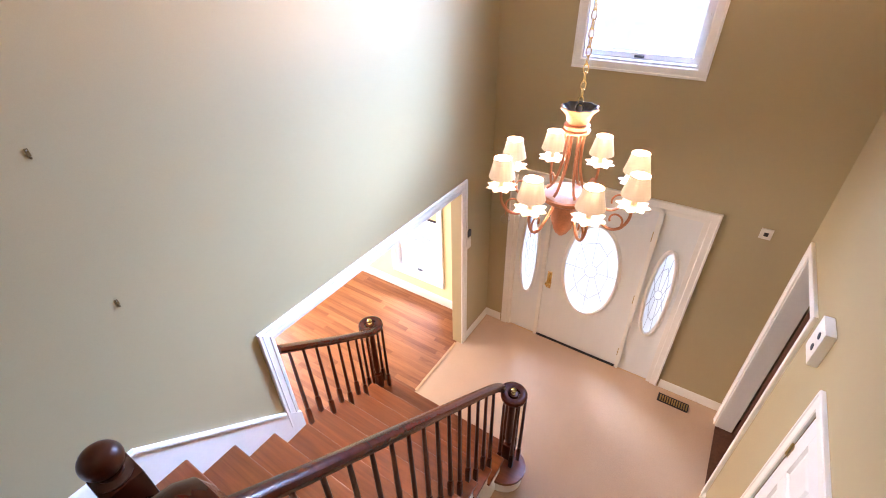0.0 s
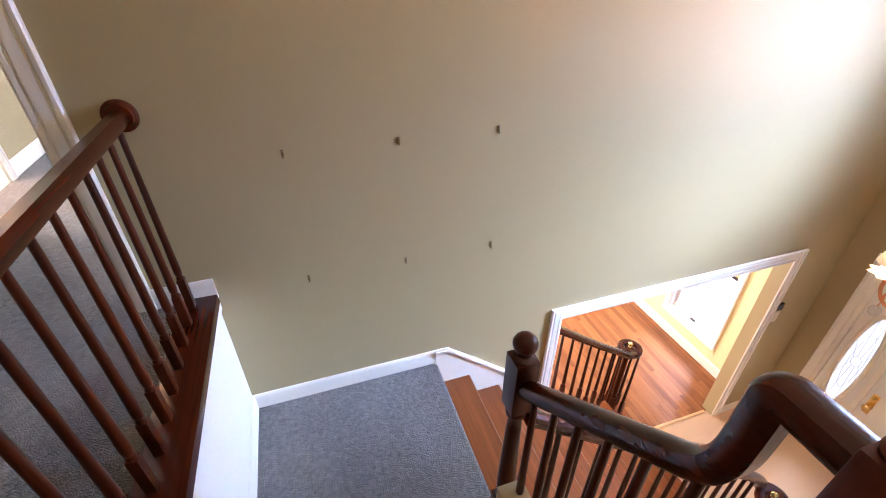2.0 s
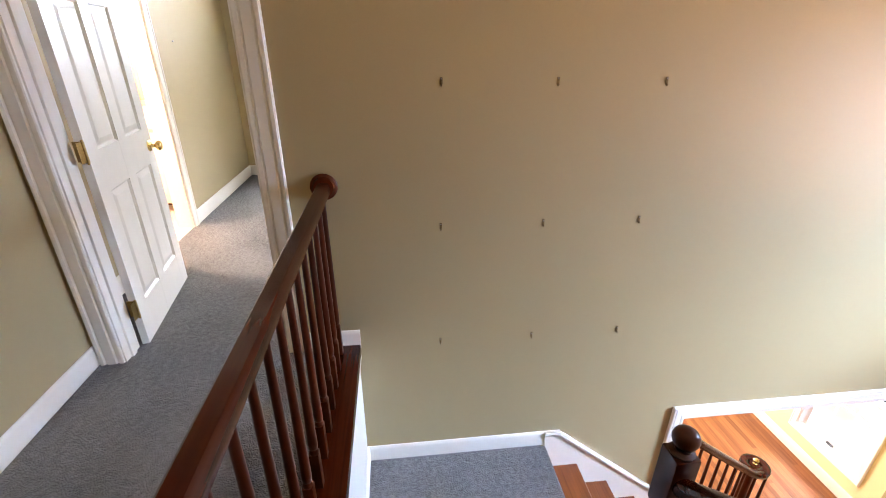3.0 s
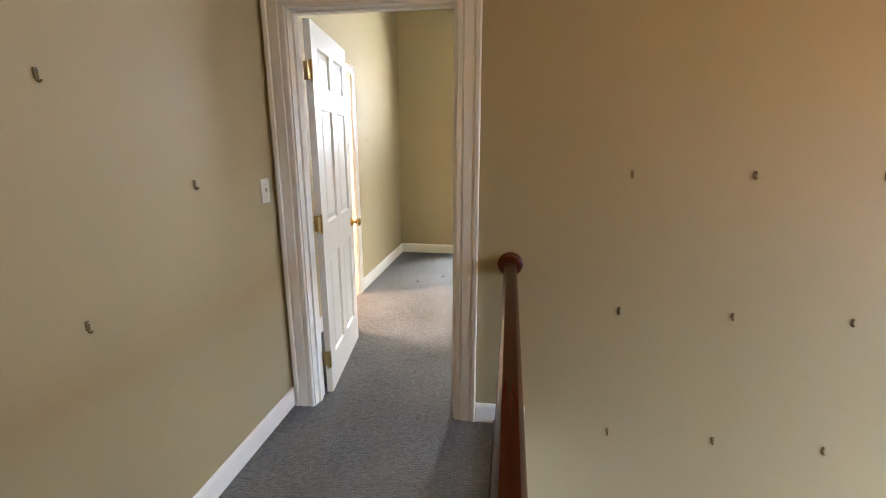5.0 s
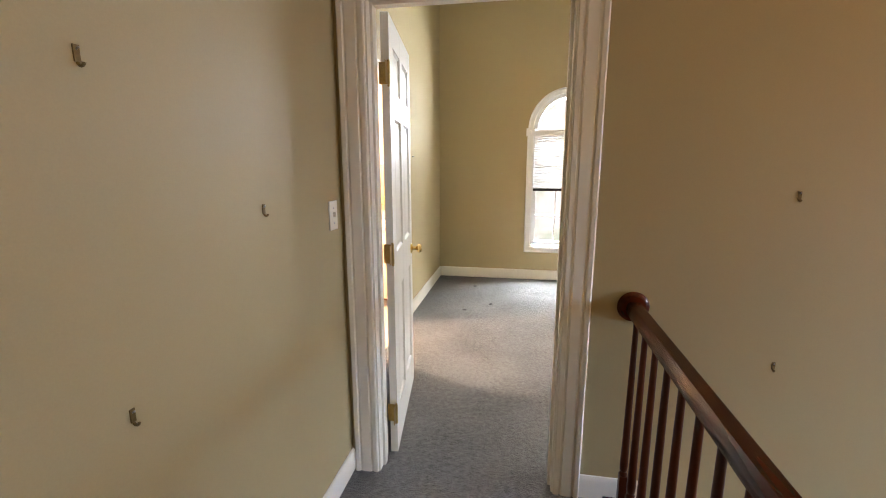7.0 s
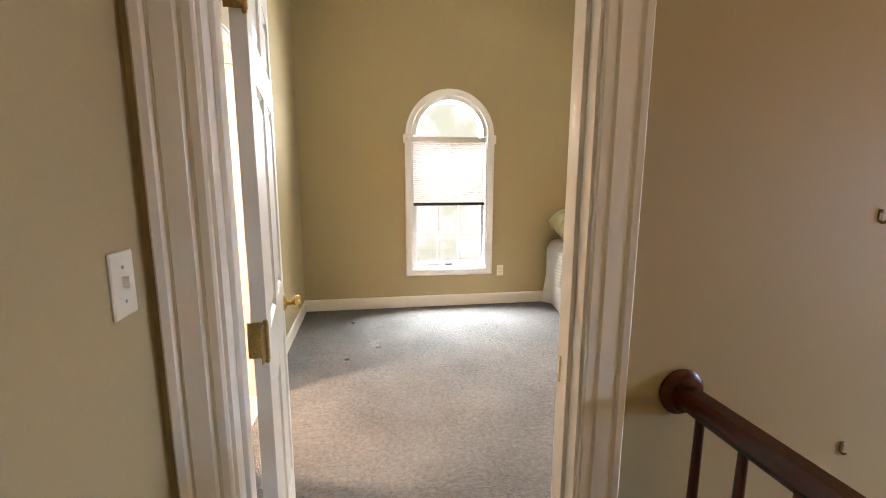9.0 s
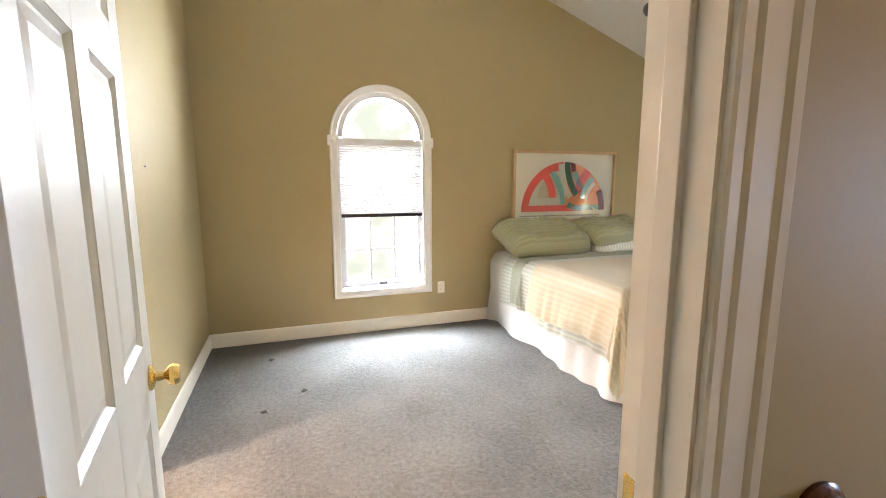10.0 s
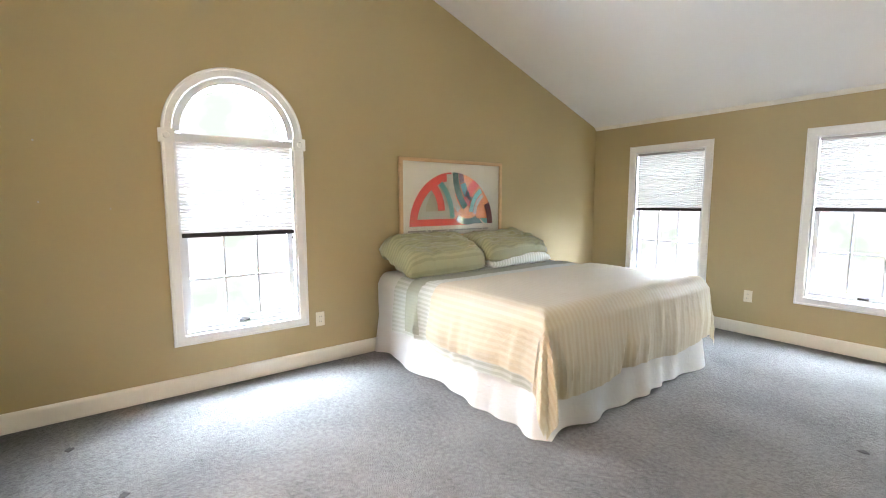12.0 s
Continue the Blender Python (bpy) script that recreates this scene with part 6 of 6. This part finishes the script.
part("cabinet_door", boxed(-4.62, -4.604, -4.03, -2.97, 1.0, 1.38, bevel=0.004), MAPLE, t)
t = thing("ceiling_light", "round glowing bathroom ceiling light", "ceiling light")
part("diffuser", turned(bmesh.new(), [(0.02, 2.36), (0.10, 2.38), (0.13, 2.42), (0.13, 2.435)], (-3.45, -3.7, 0), 24), BULB, t)
part("base", turned(bmesh.new(), [(0.14, 2.425), (0.145, 2.4395)], (-3.45, -3.7, 0), 24), WHITE, t)
point_lamp("bathroom_light", (-3.45, -3.7, 2.28), BATH, (1.0, 0.84, 0.70), 0.09)

# unseen fitting and lamp, added to warm the hall walls and casings
t = thing("ceiling_light", "unseen round warm ceiling light added over the upper hall", "ceiling light")
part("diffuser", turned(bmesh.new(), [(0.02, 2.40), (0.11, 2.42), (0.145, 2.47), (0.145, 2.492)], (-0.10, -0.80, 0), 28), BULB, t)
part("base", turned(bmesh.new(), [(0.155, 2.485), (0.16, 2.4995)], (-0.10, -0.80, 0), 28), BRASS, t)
point_lamp("hall_fill_light", (-0.10, -0.80, 2.32), HALL, (1.0, 0.57, 0.17), 0.10)

# ---- oak strips of the living room floor ----
floor_living = bpy.data.objects["floor_living"]
STRIP = {}
for n in (0.55, 0.75, 0.95, 1.15):
    bm = boxed(0.0005, n - 0.0008, 0.0006, 0.0564, 0.0, 0.011, bevel=0.0)
    me = bpy.data.meshes.new("plank")
    bm.to_mesh(me)
    bm.free()
    me.materials.append(OAK)
    STRIP[n] = me
rng = random.Random(11)
for r in range(47):
    y = 3.335 - 0.057 * (r + 1)
    x = -4.98 + rng.uniform(0, 0.3)
    while x < -2.10:
        n = rng.choice(list(STRIP))
        size = min(n, -2.054 - x)
        ob = new("plank", STRIP[n])
        ob.scale = (size / n, 1, 1)
        ob.location = (x, y, LOW - 0.0115)
        ob.parent = floor_living
        x += n
bm = boxed(-2.065, -2.035, 2.07, 2.87, LOW + 0.0005, LOW + 0.007, bevel=0.002)
solid("trim_threshold", bm, MAPLE, "wooden threshold strip between oak floor and foyer", "trim", "structure")
